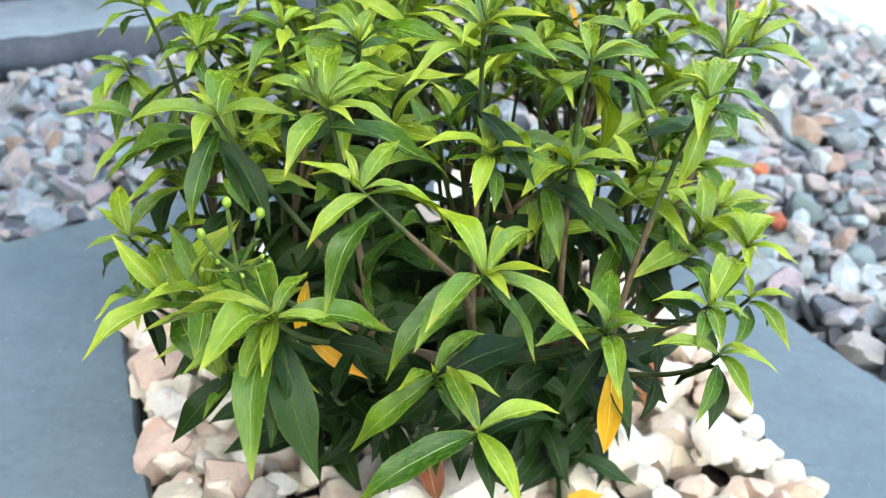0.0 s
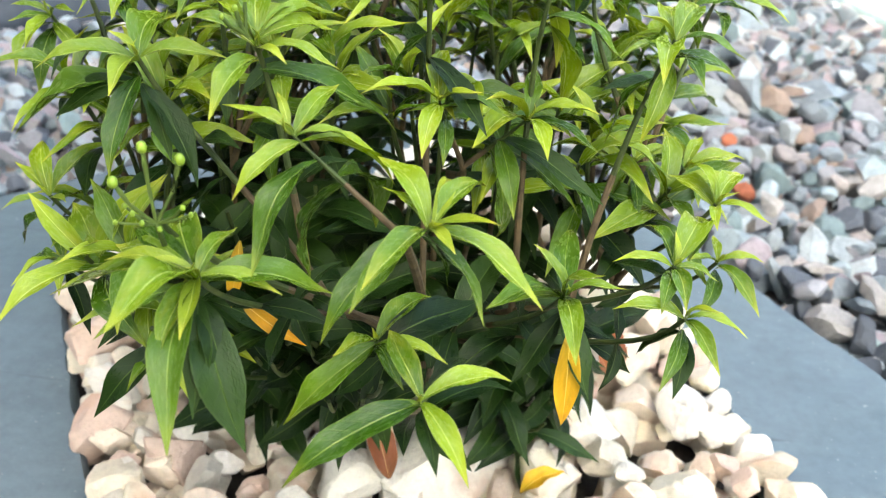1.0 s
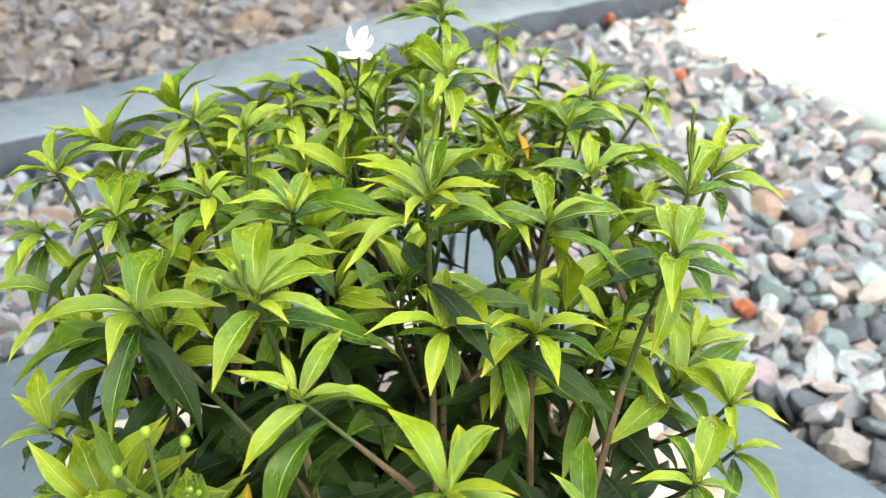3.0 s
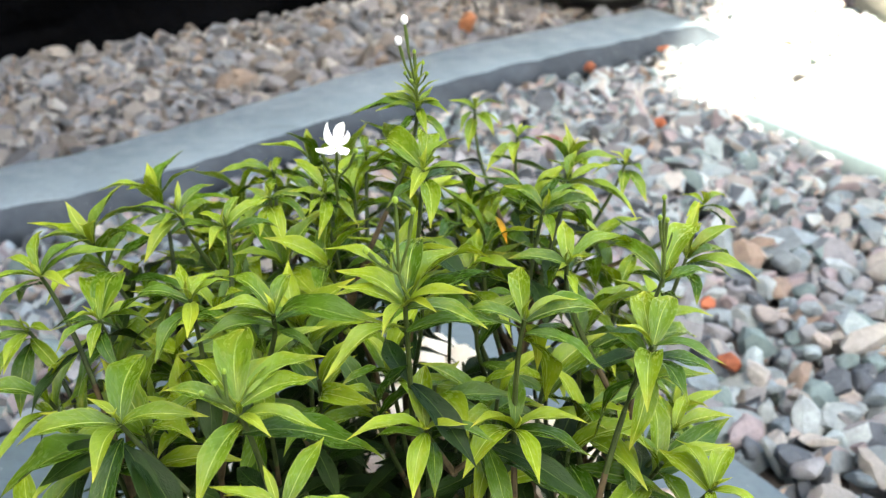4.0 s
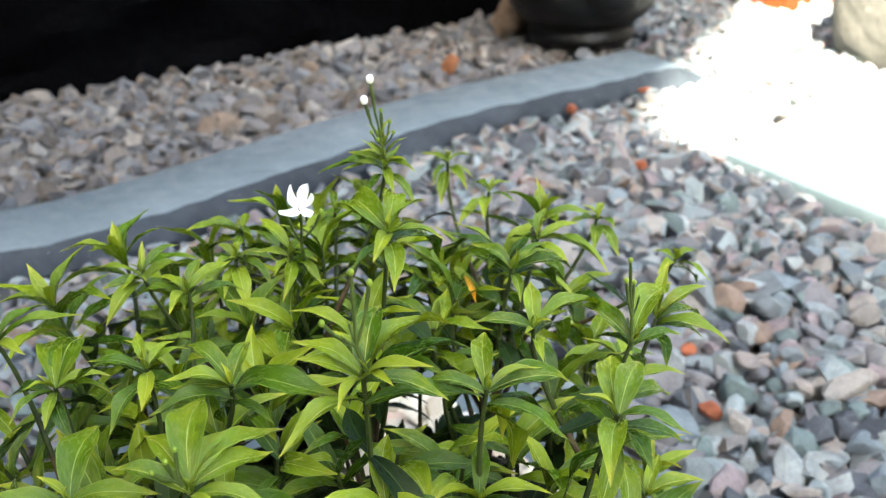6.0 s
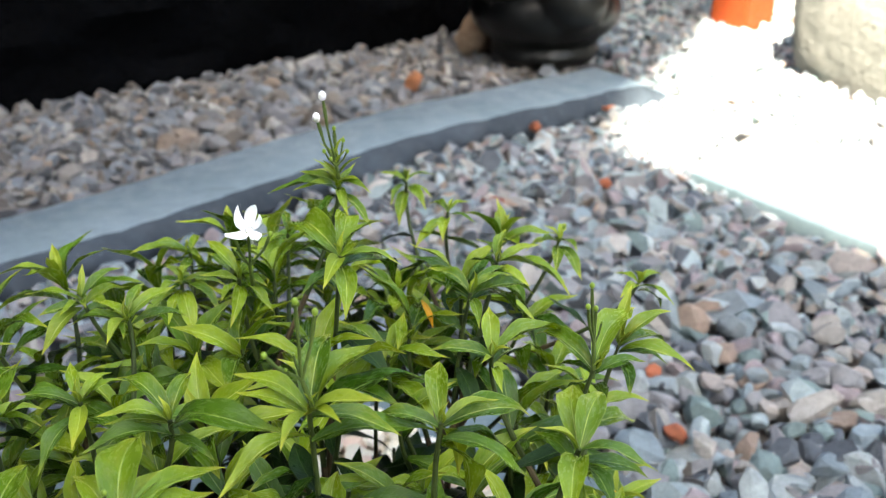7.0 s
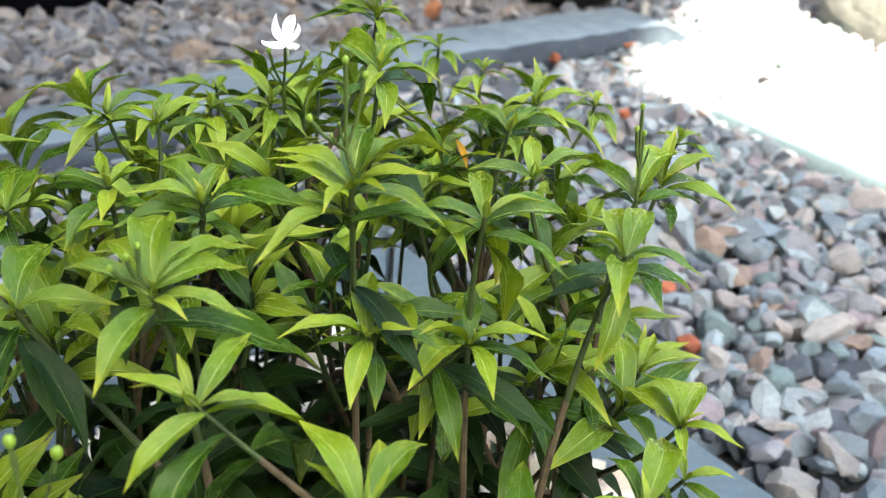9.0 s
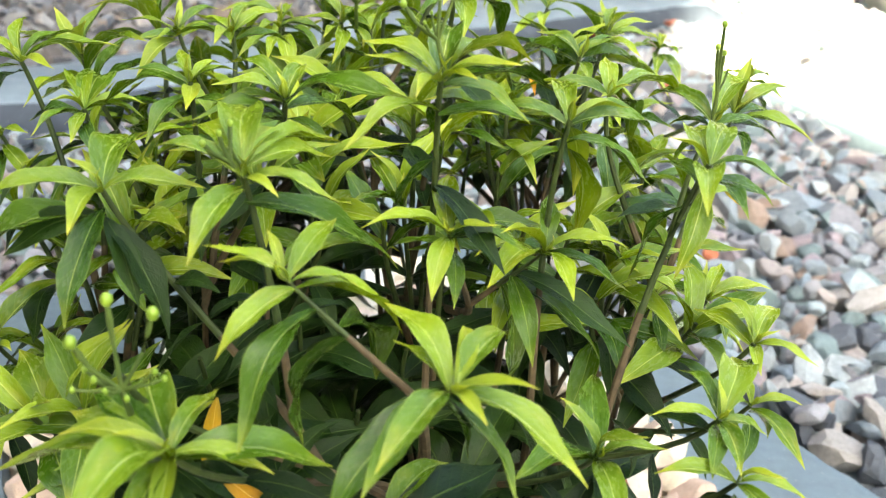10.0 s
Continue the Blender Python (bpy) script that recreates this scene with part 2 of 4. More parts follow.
SOIL = soil_material()
SLATE = slate_material("slate", (0.070, 0.102, 0.118), (0.115, 0.153, 0.172), 0.46)
KERB_SLATE = slate_material("kerb_slate", (0.112, 0.150, 0.176), (0.168, 0.212, 0.244), 0.42)
# split slate for the kerb's front, darkened to paint that side's shade
SHADED_RIVEN = slate_material("shaded_riven_slate", (0.013, 0.020, 0.029), (0.038, 0.053, 0.070), 0.75)
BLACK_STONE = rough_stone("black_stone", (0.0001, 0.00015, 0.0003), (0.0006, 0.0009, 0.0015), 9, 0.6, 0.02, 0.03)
BOULDER = rough_stone("boulder", (0.065, 0.067, 0.062), (0.14, 0.138, 0.126), 7, 0.9, 0.02)
BROWN_STONE = rough_stone("brown_stone", (0.13, 0.08, 0.05), (0.33, 0.25, 0.18), 18, 0.85, 0.01)
BRONZE = rough_stone("dark_bronze", (0.0012, 0.0014, 0.0015), (0.0045, 0.0050, 0.0050), 22, 0.36, 0.002, 0.30)
ORANGE = rough_stone("orange_paint", (0.15, 0.022, 0.004), (0.20, 0.034, 0.007), 12, 0.6, 0.003)
# for the added unseen walls, kept low in tone to cut their bounce
DULL_WALL = rough_stone("dull_wall", (0.10, 0.095, 0.09), (0.15, 0.14, 0.13), 3, 0.9, 0.004)
# last tone: older green taken near black, painting the crown's inner shade
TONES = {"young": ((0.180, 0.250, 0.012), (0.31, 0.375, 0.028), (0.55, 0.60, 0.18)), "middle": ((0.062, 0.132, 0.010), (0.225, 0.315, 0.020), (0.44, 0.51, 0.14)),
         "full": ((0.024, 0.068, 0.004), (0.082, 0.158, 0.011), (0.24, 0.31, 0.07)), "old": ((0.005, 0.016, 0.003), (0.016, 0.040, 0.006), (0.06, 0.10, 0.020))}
LEAF = {}
for many in (False, True):
    end = "_mass" if many else ""
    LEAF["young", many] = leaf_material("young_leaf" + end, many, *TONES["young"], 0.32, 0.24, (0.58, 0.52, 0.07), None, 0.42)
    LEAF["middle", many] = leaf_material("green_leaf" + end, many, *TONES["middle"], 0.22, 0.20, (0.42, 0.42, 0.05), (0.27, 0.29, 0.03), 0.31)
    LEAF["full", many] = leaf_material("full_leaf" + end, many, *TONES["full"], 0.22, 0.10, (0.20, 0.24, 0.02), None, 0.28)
    LEAF["old", many] = leaf_material("shaded_dark_leaf" + end, many, *TONES["old"], 0.32, 0.04, None, None, 0.14)
LEAF["yellow", False] = leaf_material("yellow_leaf", False, (0.64, 0.29, 0.015), (0.74, 0.42, 0.03), (0.85, 0.62, 0.18), 0.4, 0.3, None, (0.55, 0.20, 0.02))
LEAF["dry", False] = leaf_material("dry_leaf", False, (0.26, 0.07, 0.03), (0.40, 0.16, 0.06), (0.45, 0.26, 0.12), 0.6, 0.15, None, (0.16, 0.05, 0.03))
STEM = stem_material("green_stem", (0.036, 0.066, 0.011), (0.088, 0.130, 0.024))
SHOOT_STEM = stem_material("shoot_stem", (0.016, 0.030, 0.006), (0.046, 0.068, 0.014))
BARK = stem_material("brown_bark", (0.044, 0.032, 0.016), (0.118, 0.084, 0.042), 0.8)
BUD = plain("bud_green", (0.19, 0.29, 0.03), 0.45)
PETAL = plain("petal_white", (0.86, 0.87, 0.88), 0.55, 0.3, 0.3)


# ---- the ground, the slabs, the kerb and the walls ----
def sheet(name, size, material, label):
    bm = bmesh.new()
    bmesh.ops.create_grid(bm, x_segments=8, y_segments=8, size=size)
    return tagged(place(new(name, finish(bm, name, material, 0)), None), label, "ground", kind="structure")


ground = sheet("ground", 400.0, SOIL, "dark gritty soil under the loose stones")


def slab(corners, top, thick, seed, name, material, label, category, kind="", group=""):
    """A flat stone with the given outline, its edges broken a little and its arris rounded."""
    rnd = random.Random(seed)
    ring = []
    for i, a in enumerate(corners):
        b = corners[(i + 1) % len(corners)]
        a, b = Vector((*a, 0)), Vector((*b, 0))
        steps = max(2, min(90, int((b - a).length / 0.012)))
        side = (b - a).normalized().cross(Vector((0, 0, 1)))
        for k in range(steps):
            p = a.lerp(b, k / steps)
            ring.append(p + side * (0.0022 * noise.noise(p * 38 + Vector((seed, 0, 0))) + 0.0008 * rnd.uniform(-1, 1)))
    bm = bmesh.new()
    low = [bm.verts.new((p.x, p.y, top - thick)) for p in ring]
    mid = [bm.verts.new((p.x, p.y, top - 0.006)) for p in ring]
    middle = sum(ring, Vector()) / len(ring)
    inner = []
    for p in ring:
        q = p + (middle - p).normalized() * 0.004
        inner.append(bm.verts.new((q.x, q.y, top + 0.0012 * noise.noise(q * 30))))
    n = len(ring)
    for a, b in ((low, mid), (mid, inner)):
        for k in range(n):
            bm.faces.new((a[k], a[(k + 1) % n], b[(k + 1) % n], b[k]))
    bm.faces.new(inner)
    bm.faces.new(low[::-1])
    bmesh.ops.recalc_face_normals(bm, faces=bm.faces)
    return tagged(place(new(name, finish(bm, name, material, 35)), None), label, category, group, kind)


HOLE = ((0.12, 1.13), (-0.215, 0.835), (0.0, 0.40), (0.47, 0.45), (0.368, 0.72), (0.33, 0.84))
TOP = 0.034
SLAB_LEFT = ((-0.215, 0.835), (0.119, 1.134), (0.12, 1.30), (-0.60, 0.76), (-0.95, 0.45), (-0.75, 0.15), (0.05, 0.15), (0.0, 0.40))
SLAB_RIGHT = ((0.124, 1.134), (0.332, 0.842), (0.370, 0.72), (0.472, 0.45), (0.78, 0.43), (0.125, 1.30))
for outline, seed in ((SLAB_LEFT, 3), (SLAB_RIGHT, 9)):
    slab(outline, TOP, 0.034, seed, "slate_slab", SLATE, "blue-grey slate slab laid flat round the planting hole", "paving slab", group="slate slabs")

# a slab that lies in the sun past the added walls' shade
SUN_SLAB = ((0.655, 1.815), (0.721, 1.693), (0.776, 1.606), (0.863, 1.475), (1.036, 1.204), (1.255, 1.345), (0.890, 1.955))
slab(SUN_SLAB, 0.037, 0.037, 14, "slate_slab", SLATE, "pale slate slab lying sunlit beside the gravel", "paving slab", group="slate slabs")

KERB_LINE = [(-1.30, 1.01), (-0.90, 1.205), (-0.485, 1.418), (-0.348, 1.490), (-0.206, 1.603), (0.048, 1.840), (0.258, 2.005), (0.497, 2.150), (0.70, 2.27), (0.78, 2.315)]
KERB_WIDTH, KERB_TOP = 0.195, 0.058


def along(points, steps):
    """A smooth line through points."""
    pts = [Vector((*p, 0)) for p in points]
    out = []
    for i in range(len(pts) - 1):
        a, b = pts[i], pts[i + 1]
        ta, tb = (b - pts[max(i - 1, 0)]) / 2, (pts[min(i + 2, len(pts) - 1)] - a) / 2
        out += hermite(a, ta, b, tb, steps)[: -1 if i < len(pts) - 2 else None]
    return out


def kerb():
    line = along(KERB_LINE, 40)
    bm = bmesh.new()
    shape = [(0.008, 0.0), (0.003, 0.020), (0.009, 0.034), (0.020, 0.046), (0.032, KERB_TOP - 0.003), (0.040, KERB_TOP), (KERB_WIDTH / 2, KERB_TOP + 0.001), (KERB_WIDTH - 0.011, KERB_TOP),
             (KERB_WIDTH - 0.003, KERB_TOP - 0.003), (KERB_WIDTH, KERB_TOP - 0.010), (KERB_WIDTH, 0.0)]
    rows = []
    for i, p in enumerate(line):
        way = (line[min(i + 1, len(line) - 1)] - line[max(i - 1, 0)]).normalized()
        side = Vector((-way.y, way.x, 0))
        rise = min(1.0, 0.15 + (line[-1] - p).length / 0.12)
        rows.append([bm.verts.new(p + side * (u + (0.003 if u > 0.035 else 0.009) * noise.noise(p * 26 + Vector((0, 0, 40 * z))) + 0.003 * noise.noise((p + side * u) * 9)) + Vector((0, 0, rise * z + (0.0025 * noise.noise((p + side * u) * 14) if z else 0)))) for u, z in shape])
    for a, b in zip(rows, rows[1:]):
        for k in range(len(shape) - 1):
            # front strips take the darker slate with shade in its colour
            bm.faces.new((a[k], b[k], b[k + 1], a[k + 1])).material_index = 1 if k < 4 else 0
    bm.faces.new(rows[0])
    bm.faces.new(rows[-1][::-1])
    bmesh.ops.recalc_face_normals(bm, faces=bm.faces)
    return tagged(place(new("kerb", finish(bm, "kerb", [KERB_SLATE, SHADED_RIVEN], 50)), None), "smooth grey stone edging kerb between two gravel beds", "kerb", kind="structure")


kerb()


def wall(name, start, end, height, thick, material, label, relief=0.0, step=0.03):
    """An upright wall with rough ledges on the face to the right of start-to-end."""
    a, b = Vector((*start, 0)), Vector((*end, 0))
    way = (b - a).normalized()
    back = Vector((-way.y, way.x, 0))
    nx, nz = max(2, int((b - a).length / step)), max(2, int(height / step))
    bm = bmesh.new()
    grid = []
    for i in range(nx + 1):
        row = []
        for k in range(nz + 1):
            p = a.lerp(b, i / nx) + Vector((0, 0, height * k / nz))
            q = Vector((p.x * 3.2, p.y * 3.2, p.z * 13))
            d = relief * (noise.noise(q) + 0.5 * noise.noise(q * 2.3) + 0.35 * round(2 * noise.noise(q * 1.4))) if relief else 0
            row.append(bm.verts.new(p + back * d))
        grid.append(row)
    for i in range(nx):
        for k in range(nz):
            bm.faces.new((grid[i][k], grid[i + 1][k], grid[i + 1][k + 1], grid[i][k + 1]))
    edge = [r[0] for r in grid] + grid[-1][1:] + [r[-1] for r in grid[-2::-1]] + grid[0][-2:0:-1]
    rear = [bm.verts.new(v.co - back * (v.co - a).dot(back) + back * (thick + relief)) for v in edge]
    n = len(edge)
    for k in range(n):
        bm.faces.new((edge[k], rear[k], rear[(k + 1) % n], edge[(k + 1) % n]))
    bm.faces.new(rear[::-1])
    bmesh.ops.recalc_face_normals(bm, faces=bm.faces)
    return tagged(place(new(name, finish(bm, name, material, 30)), None), label, "wall", kind="structure")


# its upper height is made up, to cut sky light on the gravel below
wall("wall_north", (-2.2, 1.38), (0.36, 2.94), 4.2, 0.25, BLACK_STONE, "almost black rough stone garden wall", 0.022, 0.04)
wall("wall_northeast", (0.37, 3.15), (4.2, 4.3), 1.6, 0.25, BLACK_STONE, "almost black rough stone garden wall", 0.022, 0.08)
# unseen side walls, added to hold low sky light off the crown
wall("wall_west", (-3.2, -2.15), (-2.25, 1.25), 3.4, 0.25, DULL_WALL, "dull wall added unseen to cut low sky light", 0, 2.0)
wall("wall_east", (4.3, 4.2), (4.3, -4.0), 2.6, 0.25, DULL_WALL, "dull wall added unseen to cut low sky light", 0, 2.0)
# added unseen shade casters behind the camera: a high block and a lower wing
wall("wall_south_west", (-0.007, -2.50), (-3.2, -2.50), 8.6, 0.3, DULL_WALL, "dull wall added unseen to cast the shade, high block", 0, 2.0)
wall("wall_south_east", (1.10, -4.02), (0.004, -2.35), 6.3, 0.3, DULL_WALL, "dull wall added unseen to cast the shade, low wing", 0, 2.0)

# added plate, outlined to give the shade its far edge
slab(((-0.19, -3.94), (0.45, -2.74), (0.50, -2.50), (-3.2, -2.50), (-3.2, -3.94)), 8.74, 0.14, 5, "roof_south_west", DULL_WALL, "flat plate added unseen on the high block to shape the shade", "roof", "structure")


# ---- loose stones ----
def inside(p, poly):
    hit = False
    for (ax, ay), (bx, by) in zip(poly, poly[1:] + poly[:1]):
        if (ay > p[1]) != (by > p[1]) and p[0] < (bx - ax) * (p[1] - ay) / (by - ay) + ax:
            hit = not hit
    return hit


def gap(p, poly):
    """The distance from p to the outline."""
    best = 9.0
    for (ax, ay), (bx, by) in zip(poly, poly[1:] + poly[:1]):
        dx, dy = bx - ax, by - ay
        s = min(1.0, max(0.0, ((p[0] - ax) * dx + (p[1] - ay) * dy) / (dx * dx + dy * dy)))
        best = min(best, math.hypot(p[0] - ax - s * dx, p[1] - ay - s * dy))
    return best


def broken_meshes(name, count, material, seed):
    """Lumps of limestone, broken all round into flat and hollow faces with worn arrises."""
    out = []
    for s in range(count):
        rnd = random.Random(seed + s)
        bm = bmesh.new()
        bmesh.ops.create_icosphere(bm, subdivisions=3, radius=0.5)
        size = (rnd.uniform(0.95, 1.30), rnd.uniform(0.80, 1.0), rnd.uniform(0.65, 0.95))
        planes = [(Vector((rnd.gauss(0, 1), rnd.gauss(0, 1), rnd.gauss(0, 1))).normalized(), rnd.uniform(0.25, 0.39)) for _ in range(15)]
        shift = Vector((rnd.uniform(0, 50), 0, 0))
        for v in bm.verts:
            v.co *= 1 + 0.20 * noise.noise(v.co * 2.6 + shift)
            for w, d in planes:
                over = v.co.dot(w) - d
                if over > 0:
                    v.co -= w * over
            v.co *= 1 + 0.05 * noise.noise(v.co * 7 + shift) + 0.03 * noise.noise(v.co * 15 + shift)
            v.co = Vector([c * k for c, k in zip(v.co, size)])
        bmesh.ops.dissolve_limit(bm, angle_limit=radians(5), verts=bm.verts[:], edges=bm.edges[:])
        bmesh.ops.triangulate(bm, faces=bm.faces[:])
        out.append(finish(bm, name, material, 26))
    return out


def stone_meshes(name, count, material, seed, flat, cuts, lumpy=0.22):
    """Broken stones: rounded lumps with flat faces struck off them, about one unit across."""
    out = []
    for s in range(count):
        rnd = random.Random(seed + s)
        bm = bmesh.new()
        bmesh.ops.create_icosphere(bm, subdivisions=2 if lumpy < 0.3 else 3, radius=0.5)
        size = (rnd.uniform(1.0, 1.45), rnd.uniform(0.72, 1.0), rnd.uniform(*flat))
        planes = [(Vector((rnd.gauss(0, 1), rnd.gauss(0, 1), rnd.gauss(0, 1))).normalized(), rnd.uniform(0.22, 0.40)) for _ in range(cuts)]
        shift = Vector((rnd.uniform(0, 50), 0, 0))
        for v in bm.verts:
            v.co *= 1 + lumpy * noise.noise(v.co * 2.6 + shift) + (0.3 if lumpy < 0.3 else 0.55) * lumpy * noise.noise(v.co * 6 + shift)
            for w, d in planes:
                over = v.co.dot(w) - d
                if over > 0:
                    v.co -= w * over * 0.93
            v.co = Vector([c * k for c, k in zip(v.co, size)])
        if lumpy < 0.3:
            bmesh.ops.convex_hull(bm, input=bm.verts[:])
            bmesh.ops.delete(bm, geom=[v for v in bm.verts if not v.link_faces], context="VERTS")
        bmesh.ops.dissolve_limit(bm, angle_limit=radians(17 if lumpy < 0.3 else 9), verts=bm.verts[:], edges=bm.edges[:])
        bmesh.ops.triangulate(bm, faces=bm.faces[:])
        out.append(finish(bm, name, material, 22 if lumpy < 0.3 else 38))
    return out


def arrays(me):
    v = np.empty(len(me.vertices) * 3)
    me.vertices.foreach_get("co", v)
    f = np.empty(len(me.loops), dtype=np.int64)
    me.loops.foreach_get("vertex_index", f)
    return v.reshape(-1, 3), f.reshape(-1, 3)


def joined(name, pieces, meshes, material, parent, label):
    """Many stones in one mesh: pieces are (which, matrix)."""
    data = [arrays(m) for m in meshes]
    verts, faces, start = [], [], 0
    for which, m in pieces:
        v, f = data[which]
        m = np.array(m)
        verts.append(v @ m[:3, :3].T + m[:3, 3])
        faces.append(f + start)
        start += len(v)
    me = bpy.data.meshes.new(name)
    me.from_pydata(np.concatenate(verts).tolist(), [], np.concatenate(faces).tolist())
    me.materials.append(material)
    me.polygons.foreach_set("use_smooth", [True] * len(me.polygons))
    me.set_sharp_from_angle(angle=radians(22))
    ob = place(new(name, me), parent)
    return tagged(ob, label, kind="stuff")


OUTER = [(-0.95, 0.40), (-0.60, 0.76), (0.12, 1.30), (0.78, 0.43), (0.78, 0.15), (-0.95, 0.15)]
KERB_POLY = [(p.x, p.y) for p in along(KERB_LINE, 4)]


def beside_kerb(p):
    """How far p lies behind the kerb's near edge (negative: in front)."""
    best, off = 9.0, 0.0
    for (ax, ay), (bx, by) in zip(KERB_POLY, KERB_POLY[1:]):
        dx, dy = bx - ax, by - ay
        ll = math.hypot(dx, dy)
        s = min(1.0, max(0.0, ((p[0] - ax) * dx + (p[1] - ay) * dy) / ll**2))
        d = math.hypot(p[0] - ax - s * dx, p[1] - ay - s * dy)
        if d < best:
            best, off = d, (dx * (p[1] - ay) - dy * (p[0] - ax)) / ll
            if s == 1.0 and (bx, by) == KERB_POLY[-1]:
                off = -9.0
    return off


def scatter(seed, step, layer_z, size, keep, box, tilt=28):
    rnd = random.Random(seed)
    out = []
    x0, x1, y0, y1 = box
    rows = int((y1 - y0) / (step * 0.87))
    for j in range(rows):
        for i in range(int((x1 - x0) / step)):
            x = x0 + (i + 0.5 * (j % 2)) * step + rnd.uniform(-0.34, 0.34) * step
            y = y0 + j * step * 0.87 + rnd.uniform(-0.34, 0.34) * step
            s = size * math.exp(rnd.gauss(0, 0.28))
            turn, a, b, kind, lift = rnd.uniform(0, 360), rnd.gauss(0, tilt), rnd.gauss(0, tilt), rnd.random(), rnd.uniform(-0.004, 0.005)
            if keep(x, y, s):
                out.append((int(kind * 997), pose(x, y, layer_z + lift, a, b, turn) @ Matrix.Scale(s, 4)))
    return out


def yard(x, y, s):
    if not (0.10 - 0.52 * y - 0.40 < x < 0.16 + 0.62 * y + 0.35):
        return False
    p = (x, y)
    if inside(p, OUTER) or gap(p, OUTER) < 0.40 * s:
        return False
    if inside(p, list(SUN_SLAB)) or gap(p, list(SUN_SLAB)) < 0.15 * s:
        return False
    k = beside_kerb(p)
    if -0.45 * s < k < KERB_WIDTH + 0.45 * s:
        return False
    return 0.853 * (y - 2.94) - 0.521 * (x - 0.36) < 0.05 if x < 0.4 else y < 3.15 + 0.3 * (x - 0.37)


STONES = stone_meshes("stone", 16, GRAVEL, 100, (0.48, 0.85), 11)
gravel = thing("gravel_bed", 0.5, 1.2, 0.0, "loose grey, mauve and tan crushed gravel", "gravel", kind="structure")
BOX = (-2.1, 2.7, 0.3, 4.0)
lower = scatter(11, 0.035, 0.008, 0.043, yard, BOX)
upper = scatter(12, 0.033, 0.021, 0.039, yard, BOX)
top = scatter(13, 0.068, 0.031, 0.038, yard, BOX, 20)
loose = sorted(upper + top, key=lambda q: math.hypot(q[1].translation.x - 0.50, q[1].translation.y - 1.02))
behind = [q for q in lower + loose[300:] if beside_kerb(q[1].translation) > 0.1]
before = [q for q in lower + loose[300:] if beside_kerb(q[1].translation) <= 0.1]
joined("stone_mass", [(k % 16, m) for k, m in before], STONES, GRAVEL_MASS, gravel, "loose grey and mauve gravel stones")
strip = thing("gravel_bed", -0.2, 2.1, 0.0, "brownish gravel toned down for shade between the kerb and the black wall", "gravel", kind="structure")
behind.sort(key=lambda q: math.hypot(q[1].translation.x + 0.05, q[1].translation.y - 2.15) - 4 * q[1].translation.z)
joined("stone_mass", [(k % 16, m) for k, m in behind[300:]], STONES, SHADED_BROWN_MASS, strip, "brownish gravel stones with shade in their tone")
SHADED_BROWN_STONES = []
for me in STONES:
    SHADED_BROWN_STONES.append(me.copy())
    SHADED_BROWN_STONES[-1].materials[0] = SHADED_BROWN_PIECE
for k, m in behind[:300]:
    place(new("stone", SHADED_BROWN_STONES[k % 16]), strip, m)
for k, m in loose[:300]:
    place(new("stone", STONES[k % 16]), gravel, m)
CHIPS = ((0.441, 1.074, 0.041, 0.032), (0.446, 1.200, 0.038, 0.024), (0.412, 2.067, 0.045, 0.032), (0.585, 2.180, 0.043, 0.028), (0.300, 1.711, 0.040, 0.036),
         (0.179, 2.382, 0.050, 0.075), (0.50, 1.78, 0.040, 0.035))
for i, (x, y, z, s) in enumerate(CHIPS):
    chip = STONES[(i * 5) % 16].copy()
    chip.materials[0] = TERRACOTTA
    place(new("terracotta_chip", chip), gravel, pose(x, y, z - 0.004, 12 * i, 25 - 7 * i, 50 * i) @ Matrix.Scale(s, 4))["label"] = "orange-red terracotta chip"

CREAM = broken_meshes("stone", 14, LIMESTONE, 300)
bed = thing("planting_bed", 0.10, 0.80, 0.0, "cream and pinkish broken limestone filling the planting hole", "stone bed", kind="structure")


def in_hole(x, y, s):
    return inside((x, y), list(HOLE)) and gap((x, y), list(HOLE)) > 0.10 * s


HOLE_BOX = (-0.25, 0.5, 0.40, 1.15)
under = scatter(21, 0.033, 0.020, 0.041, in_hole, HOLE_BOX)
over = scatter(22, 0.035, 0.040, 0.042, in_hole, HOLE_BOX)
over += scatter(23, 0.066, 0.054, 0.042, lambda x, y, s: in_hole(x, y, s * 1.4), HOLE_BOX, 18)
rnd = random.Random(31)
for (ax, ay), (bx, by) in (((0.33, 0.84), (0.368, 0.72)), ((0.368, 0.72), (0.45, 0.50)), ((-0.215, 0.835), (-0.02, 0.44)), ((0.12, 1.12), (0.33, 0.84))):
    steps = int(math.hypot(bx - ax, by - ay) / 0.023)
    inward = -0.006 if ax > 0 else 0.024
    for k in range(steps):
        s = (k + rnd.uniform(0.2, 0.8)) / steps
        over.append((rnd.randrange(997), pose(ax + s * (bx - ax) + inward + rnd.uniform(-0.006, 0.006), ay + s * (by - ay), 0.044, rnd.gauss(0, 20), rnd.gauss(0, 20), rnd.uniform(0, 360)) @ Matrix.Scale(rnd.uniform(0.034, 0.050), 4)))
joined("stone_mass", [(k % 14, m) for k, m in under], CREAM, LIMESTONE_MASS, bed, "cream broken limestone under the top layer")
for k, m in over:
    place(new("stone", CREAM[k % 14]), bed, m)


